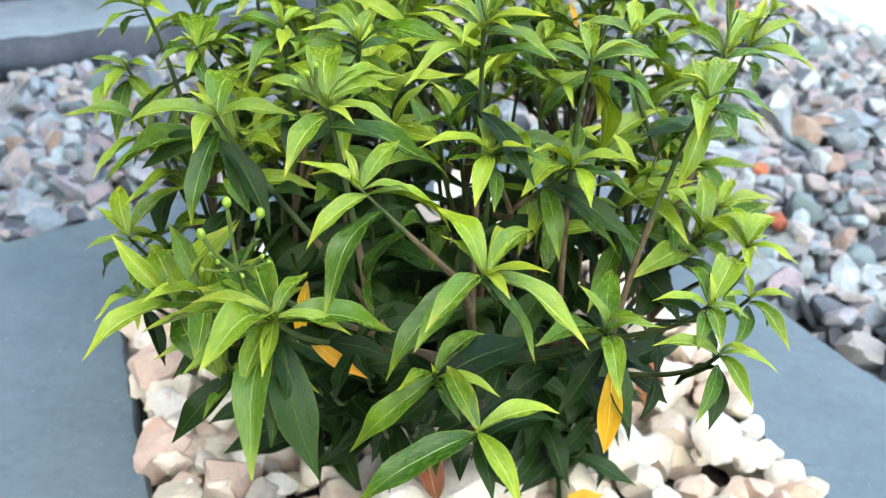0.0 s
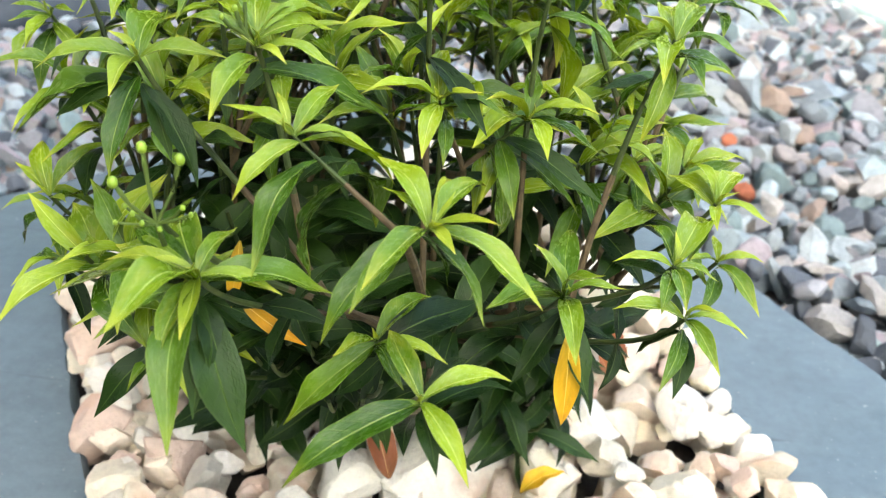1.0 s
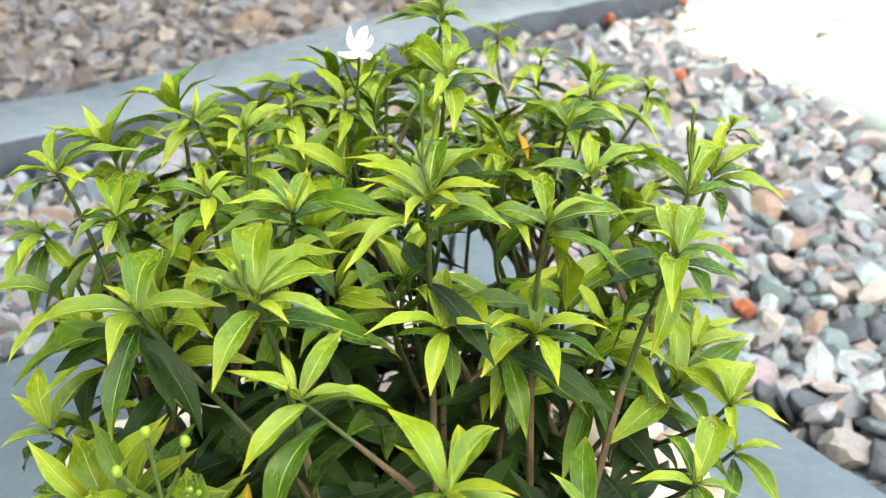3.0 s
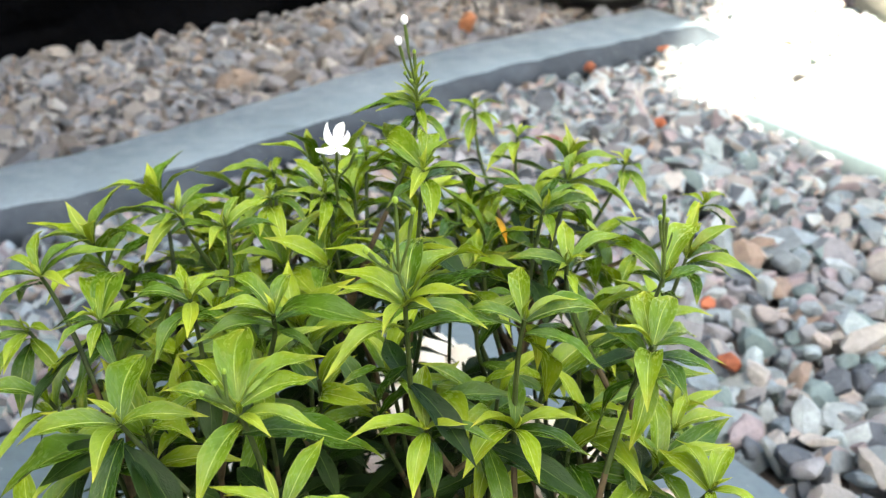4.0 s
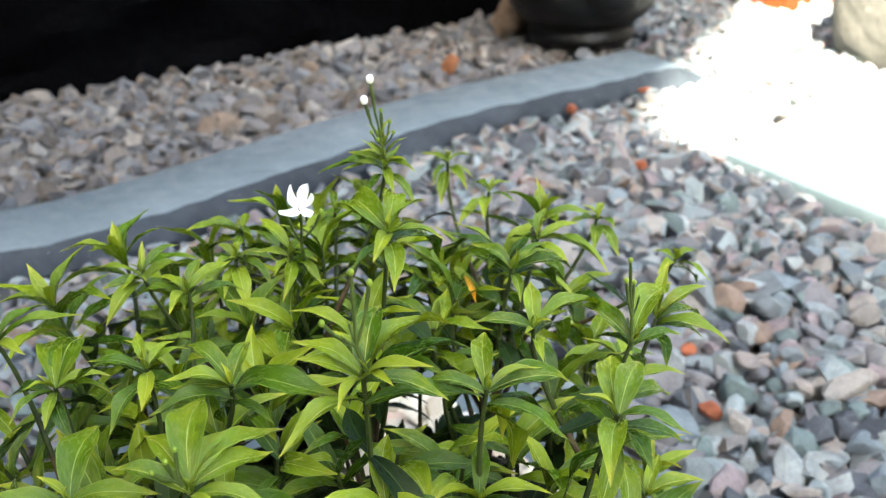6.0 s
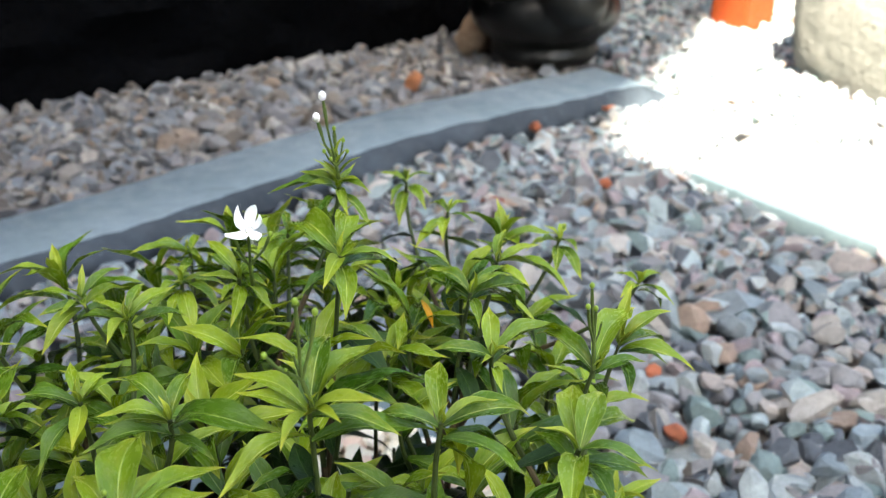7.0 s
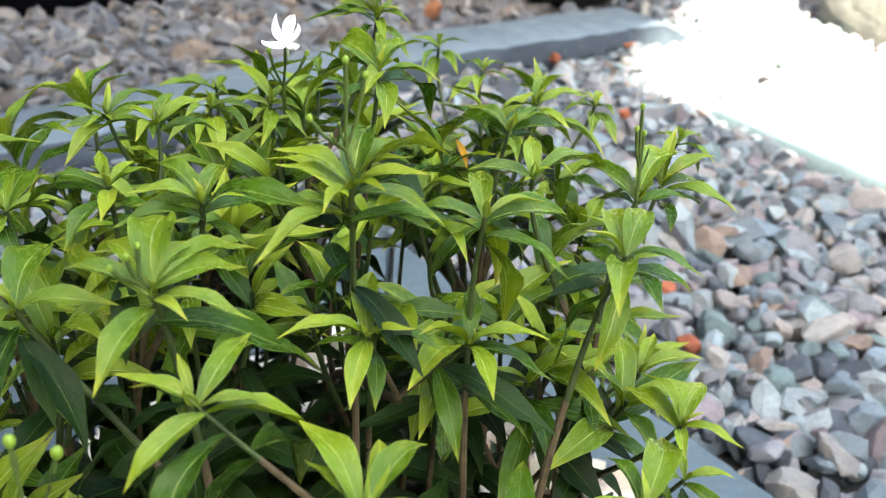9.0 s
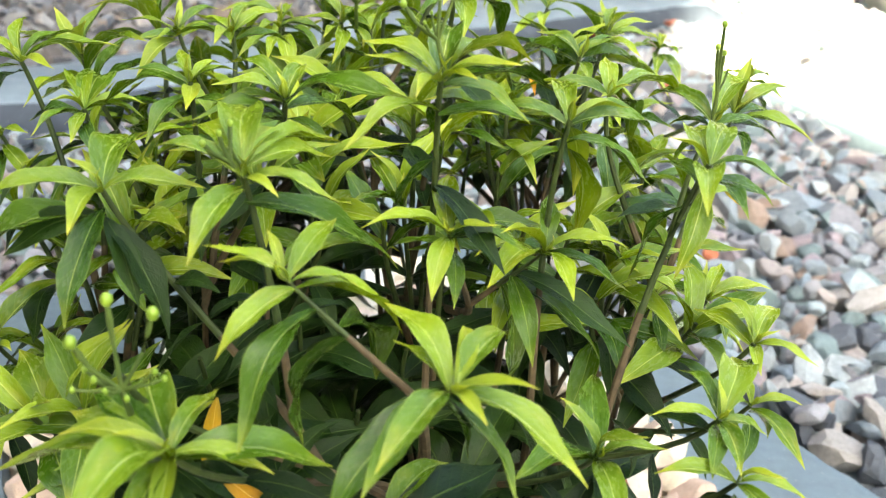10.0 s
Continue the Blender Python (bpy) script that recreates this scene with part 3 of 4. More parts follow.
# ---- things on the far ground ----
def lump(name, at, size, turn, seed, material, label, category, rough=0.16, cuts=5, detail=4, square=1.0):
    rnd = random.Random(seed)
    bm = bmesh.new()
    bmesh.ops.create_icosphere(bm, subdivisions=detail, radius=1.0)
    planes = [(Vector((rnd.gauss(0, 1), rnd.gauss(0, 1), rnd.gauss(0, 1))).normalized(), rnd.uniform(0.62, 0.82)) for _ in range(cuts)]
    for v in bm.verts:
        p = v.co.copy()
        v.co *= 1 + rough * noise.noise(p * 1.6 + Vector((seed, 0, 0))) + 0.4 * rough * noise.noise(p * 4.5) + 0.16 * rough * noise.noise(p * 12)
        for w, d in planes:
            over = v.co.dot(w) - d
            if over > 0:
                v.co -= w * over * 0.85
        v.co = Vector([math.copysign(abs(c) ** square, c) * k for c, k in zip(v.co, size)])
    ob = place(new(name, finish(bm, name, material, 60)), None, Matrix.Translation(at) @ pose(0, 0, 0, 0, 0, turn))
    return tagged(ob, label, category)


lump("boulder", (1.450, 2.44, 0.185), (0.36, 0.27, 0.26), 20, 7, BOULDER, "large pale rough boulder resting on sunlit gravel", "boulder", 0.14, 6, 4, 0.50)
lump("brown_stone", (0.345, 2.70, 0.065), (0.055, 0.05, 0.065), 30, 4, BROWN_STONE, "rusty brown lump of stone on gravel", "stone", 0.3, 5, 3)


def statue():
    """A squat seated garden figure on a round foot, as one plain mesh."""
    bm = bmesh.new()
    for at, size in (((0, 0, 0.030), (0.105, 0.105, 0.034)), ((0, 0, 0.105), (0.140, 0.135, 0.080)), ((0, 0.0, 0.19), (0.150, 0.145, 0.075)), ((-0.095, -0.085, 0.185), (0.095, 0.075, 0.050)),
                     ((0.130, -0.060, 0.185), (0.062, 0.065, 0.046)), ((0.045, -0.105, 0.135), (0.060, 0.050, 0.052)), ((0.045, -0.120, 0.205), (0.034, 0.030, 0.020)),
                     ((0, 0.0, 0.33), (0.10, 0.085, 0.12)), ((0, 0, 0.48), (0.055, 0.06, 0.07)), ((-0.10, -0.02, 0.32), (0.035, 0.04, 0.09)), ((0.10, -0.02, 0.32), (0.035, 0.04, 0.09))):
        blob(bm, at, size, detail=3)
    ob = place(new("garden_statue", finish(bm, "garden_statue", BRONZE, 180)), None, pose(0.50, 2.60, 0.025, 0, 0, -6) @ Matrix.Scale(1.3, 4))
    skin = ob.modifiers.new("skin", "REMESH")
    skin.mode, skin.voxel_size, skin.use_smooth_shade = "VOXEL", 0.006, True
    soft = ob.modifiers.new("soft", "SMOOTH")
    soft.iterations = 4
    return tagged(ob, "squat dark bronze garden statue on a round foot", "statue")


statue()


def post():
    top = thing("orange_post", 1.105, 2.955, 0.0, "square orange-painted post standing in gravel", "post")
    turn = pose(1.105, 2.955, 0.0, 0, 0, 33)
    bm = bmesh.new()
    cap = bmesh.new()
    for b, half, low, high in ((bm, 0.062, 0.0, 0.90), (cap, 0.078, 0.90, 0.94)):
        bmesh.ops.create_cube(b, size=1.0, matrix=turn @ Matrix.Translation((0, 0, (low + high) / 2)) @ Matrix.Diagonal((2 * half, 2 * half, high - low, 1)))
        bmesh.ops.bevel(b, geom=b.edges[:], offset=0.006, segments=2, affect="EDGES")
    part("shaft", bm, ORANGE, top)
    part("cap", cap, ORANGE, top)


post()

# ---- the shrub ----
BASE = Vector((0.095, 0.815, 0.02))
CROWN = Vector((0.10, 0.70, 0.0))
# place of each shoot's tip, its size, and the turn of its first pair of leaves
SHOOTS_FRONT = [(0.135, 0.467, 0.366, 1.0, 20), (0.078, 0.495, 0.387, 0.95, 10), (0.195, 0.508, 0.309, 0.95, -10), (0.248, 0.500, 0.307, 0.9, 15), (0.244, 0.523, 0.319, 0.9, 60),
                (0.137, 0.430, 0.312, 1.05, 25), (0.115, 0.467, 0.309, 1.0, -20), (0.047, 0.453, 0.346, 1.0, 5), (0.028, 0.470, 0.362, 0.7, 40), (-0.000, 0.545, 0.392, 1.0, -5),
                (0.057, 0.530, 0.408, 1.1, 0), (-0.072, 0.581, 0.293, 0.9, 15), (-0.061, 0.560, 0.268, 0.95, 50), (0.066, 0.520, 0.270, 1.0, 30), (0.006, 0.500, 0.277, 1.0, 70),
                (0.283, 0.591, 0.276, 0.85, 15)]
SHOOTS_TOP = [(0.125, 0.569, 0.435, 1.15, -5), (0.178, 0.584, 0.417, 1.05, 8), (0.237, 0.583, 0.402, 1.1, -12), (0.132, 0.557, 0.376, 0.9, 0), (0.174, 0.576, 0.361, 0.9, 10),
              (0.017, 0.616, 0.411, 1.0, 12), (0.061, 0.598, 0.413, 1.0, -8), (-0.038, 0.635, 0.388, 1.0, 5), (0.270, 0.573, 0.323, 0.85, 25), (0.257, 0.658, 0.393, 0.95, 0),
              (0.278, 0.695, 0.384, 0.95, 20), (0.206, 0.660, 0.402, 1.0, -15), (0.130, 0.700, 0.440, 1.05, 10), (0.235, 0.620, 0.316, 0.75, 35), (0.267, 0.640, 0.304, 0.75, -20)]
SHOOTS_REAR = [(0.200, 0.733, 0.398, 1.0, 0), (0.217, 0.757, 0.405, 0.95, 35), (0.020, 0.690, 0.412, 1.0, 10), (0.068, 0.745, 0.405, 0.95, -10), (0.032, 0.757, 0.397, 0.9, 30),
               (-0.023, 0.746, 0.394, 0.95, 0), (0.229, 0.849, 0.378, 0.9, 15), (0.164, 0.947, 0.381, 0.85, -20), (0.193, 0.870, 0.388, 0.8, 30), (0.125, 0.783, 0.446, 0.8, 5), (0.284, 0.708, 0.263, 0.8, 10),
               (-0.075, 0.660, 0.400, 0.95, 0), (-0.100, 0.680, 0.352, 0.9, 25), (-0.073, 0.730, 0.382, 0.9, 50), (0.270, 0.860, 0.369, 0.8, 0), (0.308, 0.780, 0.376, 0.8, 30)]
SHOOTS_FILL = [(0.086, 0.830, 0.393, 0.95, 20), (-0.046, 0.780, 0.392, 0.9, 10), (0.021, 0.830, 0.381, 0.9, -30), (0.148, 0.530, 0.274, 1.0, 60), (0.182, 0.550, 0.261, 0.9, 20),
               (0.044, 0.535, 0.232, 1.0, 10), (0.110, 0.640, 0.350, 1.0, 45), (-0.050, 0.620, 0.330, 1.0, 70), (0.060, 0.660, 0.365, 1.0, 20), (0.045, 0.850, 0.384, 0.9, 0)]


def leaf_mesh(name, seed, width, arch, fold, wave, material, rows=12, cols=4):
    """One pointed leaf from the origin to (0, 1, 0), arched over its length, its upper face to +z."""
    rnd = random.Random(seed)
    bend, twist = rnd.uniform(-0.07, 0.07), rnd.uniform(-0.30, 0.30)
    bm = bmesh.new()
    uvs = bm.loops.layers.uv.new("UVMap")
    grid = []
    for i in range(rows + 1):
        v = i / rows
        full = math.sin(math.pi * min(1.0, 0.03 + 0.97 * v**0.92)) ** 0.85
        half = 0.5 * width * max(0.03, full * (1 - 0.45 * max(0.0, v - 0.62) / 0.38)) if v < 0.999 else 0.003
        z = arch * math.sin(math.pi * v**0.85) + 0.03 * math.sin(7 * v + seed) * v
        row = []
        for k in range(cols + 1):
            u = 2 * k / cols - 1
            x = u * half
            ruffle = wave * abs(u) * math.sin(13 * v + (2.1 if u > 0 else 0) + seed)
            row.append((bm.verts.new((x + bend * math.sin(math.pi * v), v, z + fold * abs(x) + ruffle * half * 2 + twist * (v - 0.5) * x)), (k / cols, v)))
        grid.append(row)
    for a, b in zip(grid, grid[1:]):
        for k in range(cols):
            corners = (a[k], a[k + 1], b[k + 1], b[k])
            face = bm.faces.new([c[0] for c in corners])
            for loop, (_, uv) in zip(face.loops, corners):
                loop[uvs].uv = uv
    return finish(bm, name, material, 180)


AGES = ("young", "middle", "full", "old")
LEAVES = {}
for age, (w, c, f, wv) in {"young": (0.22, 0.11, 0.65, 0.03), "middle": (0.245, 0.135, 0.48, 0.08), "full": (0.262, 0.14, 0.40, 0.09), "old": (0.29, 0.11, 0.30, 0.07)}.items():
    for k in range(6):
        rnd = random.Random(k * 7 + len(age))
        LEAVES[age, k] = leaf_mesh("leaf", k + len(age), w * rnd.uniform(0.88, 1.12), c * rnd.uniform(0.5, 1.4), f * rnd.uniform(0.6, 1.4), wv, LEAF[age, False])


def leaf_pose(at, axis, around, lean, length, roll=0.0):
    """A leaf on a stem of that axis: around it by an angle, leaning from it by another."""
    east = Vector((0, 1, 0)).cross(axis).normalized()
    north = axis.cross(east)
    out = math.cos(around) * east + math.sin(around) * north
    way = (math.cos(lean) * axis + math.sin(lean) * out).normalized()
    face = (math.sin(lean) * axis - math.cos(lean) * out).normalized()
    side = way.cross(face)
    m = Matrix((side, way, face)).transposed().to_4x4()
    return Matrix.Translation(at) @ m @ pose(0, 0, 0, 0, roll, 0) @ Matrix.Scale(length, 4)


shrub = thing("flowering_shrub", BASE.x, BASE.y, 0.0, "bushy glossy green shrub with one white flower growing among cream stones", "shrub")
GROWN = []
# six stems from the root, each forking into branches
STEM_TIPS = [(0.02, 0.62, 0.17), (0.13, 0.60, 0.18), (0.215, 0.665, 0.19), (0.00, 0.755, 0.20), (0.10, 0.735, 0.22), (0.185, 0.80, 0.20)]
for i, p in enumerate(STEM_TIPS):
    bm = bmesh.new()
    foot = BASE + Vector((0.022 * math.cos(i * 1.05), 0.022 * math.sin(i * 1.05), -0.015))
    line = hermite(foot, Vector((0, 0, 0.16)), Vector(p), (Vector(p) - foot) * 0.9, 9)
    line = [q + 0.004 * Vector((noise.noise(q * 30), noise.noise(q * 30 + Vector((7, 0, 0))), 0)) for q in line]
    tube(bm, line, [0.0062 - 0.0026 * k / 9 for k in range(10)], 8)
    part("stem", bm, BARK, shrub, "brown woody stem")
    GROWN += line[3:]


# pairs of shoots that spring from one fork: place of the fork, and the stem below it
FORKS = {(0, 1): (0.123, 0.482, 0.352), (0, 0): (0.123, 0.482, 0.352), (1, 3): (0.144, 0.584, 0.327), (1, 4): (0.144, 0.584, 0.327)}
for i, (fork, p) in enumerate(zip(dict.fromkeys(FORKS.values()), (STEM_TIPS[1], STEM_TIPS[4]))):
    bm = bmesh.new()
    line = hermite(Vector(p), Vector((0, 0, 0.10)), Vector(fork), Vector((-0.02, -0.05, 0.08)), 9)
    tube(bm, line, [0.0030 - 0.0012 * k / 9 for k in range(10)], 8)
    part("stem", bm, BARK, shrub, "brown woody stem")
    GROWN += line[:7]


def shoot(tip, size, turn, seed, first=0, bare=False, upper_only=True, fork=None):
    """One leafy branch: its stem, and pairs of leaves set crosswise, small and light at the tip. Returns leaves that are not built singly."""
    rnd = random.Random(seed)
    tip = Vector(tip)
    out = Vector((tip.x - CROWN.x, tip.y - CROWN.y, 0))
    axis = (Vector((0, 0, 1)) + out * 2.0 + Vector((rnd.gauss(0, 0.06), rnd.gauss(0, 0.06), 0))).normalized()
    low = tip.z - min(0.10, 0.4 * tip.z)
    start = min((q for q in GROWN if q.z < low), key=lambda q: 1.7 * math.hypot(q.x - tip.x, q.y - tip.y) + 0.5 * (low - q.z), default=BASE)
    if fork:
        start = Vector(fork)
    reach = (tip - start).length
    line = hermite(start, Vector((0, 0, 0.4 * reach)) + (tip - start) * 0.4, tip, axis * reach * 0.9, 14)
    if fork:
        line = hermite(start, (tip - start) * 1.1, tip, (tip - start) * 0.9 + axis * 0.004, 14)
    GROWN.extend(line[1:9])
    thick = [(0.0016 if fork else 0.0021) - 0.0010 * k / 14 for k in range(15)]
    bm = bmesh.new()
    tube(bm, line, thick, 7)
    for f in bm.faces:
        f.material_index = 1 if (f.calc_center_median() - tip).length < (0.03 if fork else 0.07) else 0
    branch = part("branch", bm, [BARK, SHOOT_STEM], shrub)
    # steps back along the stem from its tip
    lengths = [(a - b).length for a, b in zip(line, line[1:])]
    marks = (0.001, 0.003, 0.006, 0.011, 0.019, 0.031, 0.047, 0.067, 0.090)
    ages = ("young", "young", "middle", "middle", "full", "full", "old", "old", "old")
    sizes = (0.015, 0.032, 0.045, 0.051, 0.053, 0.052, 0.050, 0.047, 0.043)
    leans = (14, 36, 54, 70, 84, 94, 102, 108, 112)
    mass = []
    step = 90 + rnd.choice((-1, 1)) * rnd.uniform(8, 20)
    for pair, mark in enumerate(marks):
        if mark > reach * 0.75 or (pair > 6 and upper_only):
            break
        if pair < first or (bare and 0 < pair < 6):
            continue
        left, k = mark, len(line) - 1
        while k > 1 and left > lengths[k - 1]:
            left -= lengths[k - 1]
            k -= 1
        at = line[k].lerp(line[k - 1], left / lengths[k - 1])
        way = (line[k] - line[k - 1]).normalized().lerp(axis, 0.5).normalized()
        for side in (0, 1):
            if pair > 4 and rnd.random() < 0.22:
                continue
            around = radians(turn + step * (pair - 2) + 180 * side + rnd.gauss(0, 10))
            length = size * sizes[pair] * rnd.uniform(0.82, 1.16) * (0.75 if bare else 1.0)
            lean = radians(leans[pair] + rnd.gauss(0, 9))
            # deep growth always takes the tone with shade painted in
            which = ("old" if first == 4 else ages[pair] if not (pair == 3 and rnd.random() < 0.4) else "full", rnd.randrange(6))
            # half of these take a lighter green, standing in for light on the rear
            if pair in (4, 5) and not bare and first < 4 and (seed + pair + side) % 2:
                which = ("middle", which[1])
            m = leaf_pose(at + way * 0.0005, way, around, lean, length, rnd.gauss(0, 9))
            end = m @ Vector((0, 1, 0))
            if not in_gap(m @ Vector((0, 0.55, 0))) and not (end.y < 0.57 and end.z < 0.225):
                mass.append((which, m))
    return mass, branch


# where the crown lets one see down to the stones and the slab
GAPS = [((0.170, 0.581, 0.40), (0.212, 1.156, 0.05)), ((0.117, 0.539, 0.40), (0.079, 1.050, 0.05)), ((0.116, 0.502, 0.40), (0.076, 0.958, 0.05)), ((0.080, 0.546, 0.40), (-0.016, 1.069, 0.05)),
        ((0.123, 0.504, 0.40), (0.076, 1.010, 0.05)), ((0.140, 0.577, 0.40), (0.123, 1.217, 0.05)), ((0.119, 0.480, 0.40), (0.102, 1.078, 0.05)), ((0.137, 0.587, 0.40), (0.097, 1.040, 0.05)),
        ((0.149, 0.545, 0.40), (0.173, 1.201, 0.05)), ((0.176, 0.501, 0.40), (0.256, 1.068, 0.05)), ((0.172, 0.559, 0.40), (0.243, 1.243, 0.05)), ((0.243, 0.576, 0.40), (0.365, 1.059, 0.05)), ((0.201, 0.600, 0.40), (0.269, 1.115, 0.05))]


def in_gap(p, wide=0.014):
    for a, b in GAPS:
        a, b = Vector(a), Vector(b)
        s = min(1.0, max(0.0, (p - a).dot(b - a) / (b - a).length_squared))
        if (p - a.lerp(b, s)).length < wide:
            return True
    return False


def between(known, count):
    """Further shoots in the gaps of the crown, a little lower than those round them."""
    rnd = random.Random(77)
    out = []
    for _ in range(4000):
        a, r = rnd.uniform(0, 2 * math.pi), math.sqrt(rnd.random())
        x, y = 0.095 + 0.185 * r * math.cos(a), 0.69 + 0.235 * r * math.sin(a)
        near = sorted((math.hypot(x - s[0], y - s[1]), s) for s in known + out)
        if near[0][0] < 0.019 or (y < 0.60 and 0.02 < x < 0.24):
            continue
        weights = [1 / (0.02 + d) ** 2 for d, _ in near[:5]]
        z = sum(w * s[2] for w, (_, s) in zip(weights, near)) / sum(weights) - rnd.uniform(0.012, 0.05)
        out.append((x, y, z, rnd.uniform(0.9, 1.1), rnd.uniform(-45, 45)))
        if len(out) == count:
            break
    return out


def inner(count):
    """Older growth low inside the crown; shade is put into its near-black leaves."""
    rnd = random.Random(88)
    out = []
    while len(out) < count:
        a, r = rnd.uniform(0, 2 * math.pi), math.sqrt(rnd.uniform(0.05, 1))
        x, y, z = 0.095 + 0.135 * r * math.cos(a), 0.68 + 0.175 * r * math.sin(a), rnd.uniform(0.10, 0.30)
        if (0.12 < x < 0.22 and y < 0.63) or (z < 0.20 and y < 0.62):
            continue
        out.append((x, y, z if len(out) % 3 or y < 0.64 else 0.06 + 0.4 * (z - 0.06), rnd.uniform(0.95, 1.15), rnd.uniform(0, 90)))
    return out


# shoots whose upper leaves are set one by one further down
OWN = {(0, 8)} | {(0, i) for i in (0, 1, 2, 3, 4, 5, 6, 7, 9, 10, 11, 12, 15)} | {(1, i) for i in (0, 1, 2, 3, 4, 5, 6, 7, 8, 9, 10, 11, 12, 13, 14)} | {(2, i) for i in (0, 1, 2, 3, 4, 5, 7, 8, 9, 11, 12, 14, 15)} | {(3, i) for i in (0, 2)}
mass = []
BRANCH = {}
KNOWN = SHOOTS_FRONT + SHOOTS_TOP + SHOOTS_REAR + SHOOTS_FILL
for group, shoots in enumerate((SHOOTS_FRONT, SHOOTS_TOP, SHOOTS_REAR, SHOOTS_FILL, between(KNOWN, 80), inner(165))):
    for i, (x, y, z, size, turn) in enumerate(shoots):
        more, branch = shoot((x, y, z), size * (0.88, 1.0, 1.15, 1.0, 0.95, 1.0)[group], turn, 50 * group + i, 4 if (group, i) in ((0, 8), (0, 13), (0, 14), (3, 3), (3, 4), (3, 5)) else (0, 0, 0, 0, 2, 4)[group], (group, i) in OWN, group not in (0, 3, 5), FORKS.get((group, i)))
        BRANCH[group, i] = (branch, Vector((x, y, z)))
        mass += more


def rosette(group, index, leaves):
    """The upper leaves of a shoot: the millimetres from the shoot's tip to the leaf's own, its age, and how far down the stem it springs."""
    branch, at = BRANCH[group, index]
    stem = (Vector(FORKS[group, index]) - at).normalized() if (group, index) in FORKS else Vector((0, 0, -1))
    for k, (x, y, z, age, down) in enumerate(leaves):
        rnd = random.Random(1000 * group + 40 * index + k)
        foot = at + stem * (down / 1000)
        way = at + Vector((x, y, z)) / 1000 - foot
        length = way.length
        way.normalize()
        face = Vector((rnd.gauss(0, 0.16), rnd.gauss(-0.06, 0.16), 1.0))
        face = (face - way * face.dot(way)).normalized()
        m = Matrix.Translation(foot) @ Matrix((way.cross(face), way, face)).transposed().to_4x4() @ Matrix.Scale(length * 1.02, 4) @ Matrix.Diagonal((rnd.uniform(0.85, 1.12), 1, 1, 1))
        # many full leaves at the rear are lightened in colour for the light there
        if group > 1 and age == 2 and rnd.random() < 0.6:
            age = 1
        key = (AGES[age], (index + 5 * k + k // 3) % 6)
        if group < 2:
            place(new("leaf", LEAVES[key]), branch, m)
        else:
            mass.append((key, m))


rosette(1, 0, [(-31, 16, 8, 1, 0), (-29, 6, 7, 1, 2), (-8, -28, 3, 0, 1), (5, 50, 7, 1, 2), (38, 51, -6, 1, 1), (30, -10, 10, 0, 1), (14, -17, 6, 0, 0), (35, 6, -18, 1, 2), (52, 48, -17, 2, 4), (-33, -27, -20, 1, 12), (-15, 6, -61, 2, 32), (53, 20, -29, 2, 14), (0, 22, -34, 2, 9)])
rosette(1, 1, [(1, 48, -2, 1, 2), (25, 12, 3, 0, 1), (8, 16, -39, 0, 3), (15, 30, -68, 1, 12), (-30, 8, -1, 1, 3), (40, 23, -14, 1, 2), (33, 13, -31, 2, 10), (38, -6, -27, 2, 8)])
rosette(1, 2, [(17, 40, 0, 1, 1), (7, 57, -8, 1, 3), (-17, 3, 10, 0, 1), (30, -14, -2, 1, 1), (31, 2, -18, 2, 6), (-11, -47, 1, 1, 4), (-12, -26, -39, 1, 11), (10, -30, -10, 2, 10), (-15, 30, -13, 2, 12), (-24, 0, -56, 2, 18)])
rosette(1, 3, [(-33, -17, 9, 1, 1), (0, 40, 6, 1, 1), (19, -8, 9, 0, 1), (32, -5, -3, 2, 4), (-5, -29, -14, 1, 3), (4, -18, -23, 2, 14), (-26, 18, -20, 2, 10)])
rosette(1, 4, [(-21, -21, 18, 0, 1), (2, 32, 10, 2, 1), (33, -6, 6, 1, 1), (37, -4, -16, 2, 4), (8, -36, -3, 1, 3), (-25, -34, 0, 1, 3), (-4, -32, -36, 2, 20), (-12, 22, -87, 2, 26), (38, -13, -38, 3, 18), (29, 4, -56, 2, 24)])
rosette(0, 10, [(-26, 31, 6, 1, 0), (-33, 8, 6, 1, 1), (-8, 60, 0, 1, -4), (12, 36, 3, 0, -4), (30, 44, -5, 1, -4), (28, 28, -3, 1, -3), (35, -3, -7, 1, 2), (15, -14, 0, 0, 1), (-11, -39, -14, 1, 5), (54, 29, -52, 2, 10)])
rosette(0, 9, [(-42, -9, -4, 1, 1), (-4, 55, -4, 1, 1), (-14, 6, 9, 0, -1), (39, 0, 2, 1, 1), (0, -36, 0, 0, 2), (-4, -40, -37, 2, 8), (28, -26, -48, 3, 14), (17, -23, -37, 3, 12), (-61, 0, -44, 2, 12), (-36, -10, -26, 3, 12)])
rosette(0, 1, [(-29, 6, 7, 1, 2), (-25, 10, 0, 0, 0), (-9, 15, 11, 0, -2), (12, 39, 5, 1, 0), (25, 6, -5, 1, 1), (39, 14, -28, 1, 4), (-19, -25, -16, 1, 4), (-8, -45, -37, 2, 14), (5, -4, -69, 2, 28), (29, 35, -63, 2, 24)])
rosette(0, 0, [(-24, 37, 8, 1, 1), (-20, 21, 5, 1, 0), (4, 37, 1, 0, -2), (21, 40, -2, 1, -1), (26, -13, 12, 0, 0), (-21, -34, -6, 1, 2), (11, -19, 2, 0, 1), (44, -15, -24, 1, 3), (24, -19, -28, 2, 8), (9, 12, -37, 2, 12), (-37, -31, -34, 2, 12), (-25, -35, -16, 2, 14)])
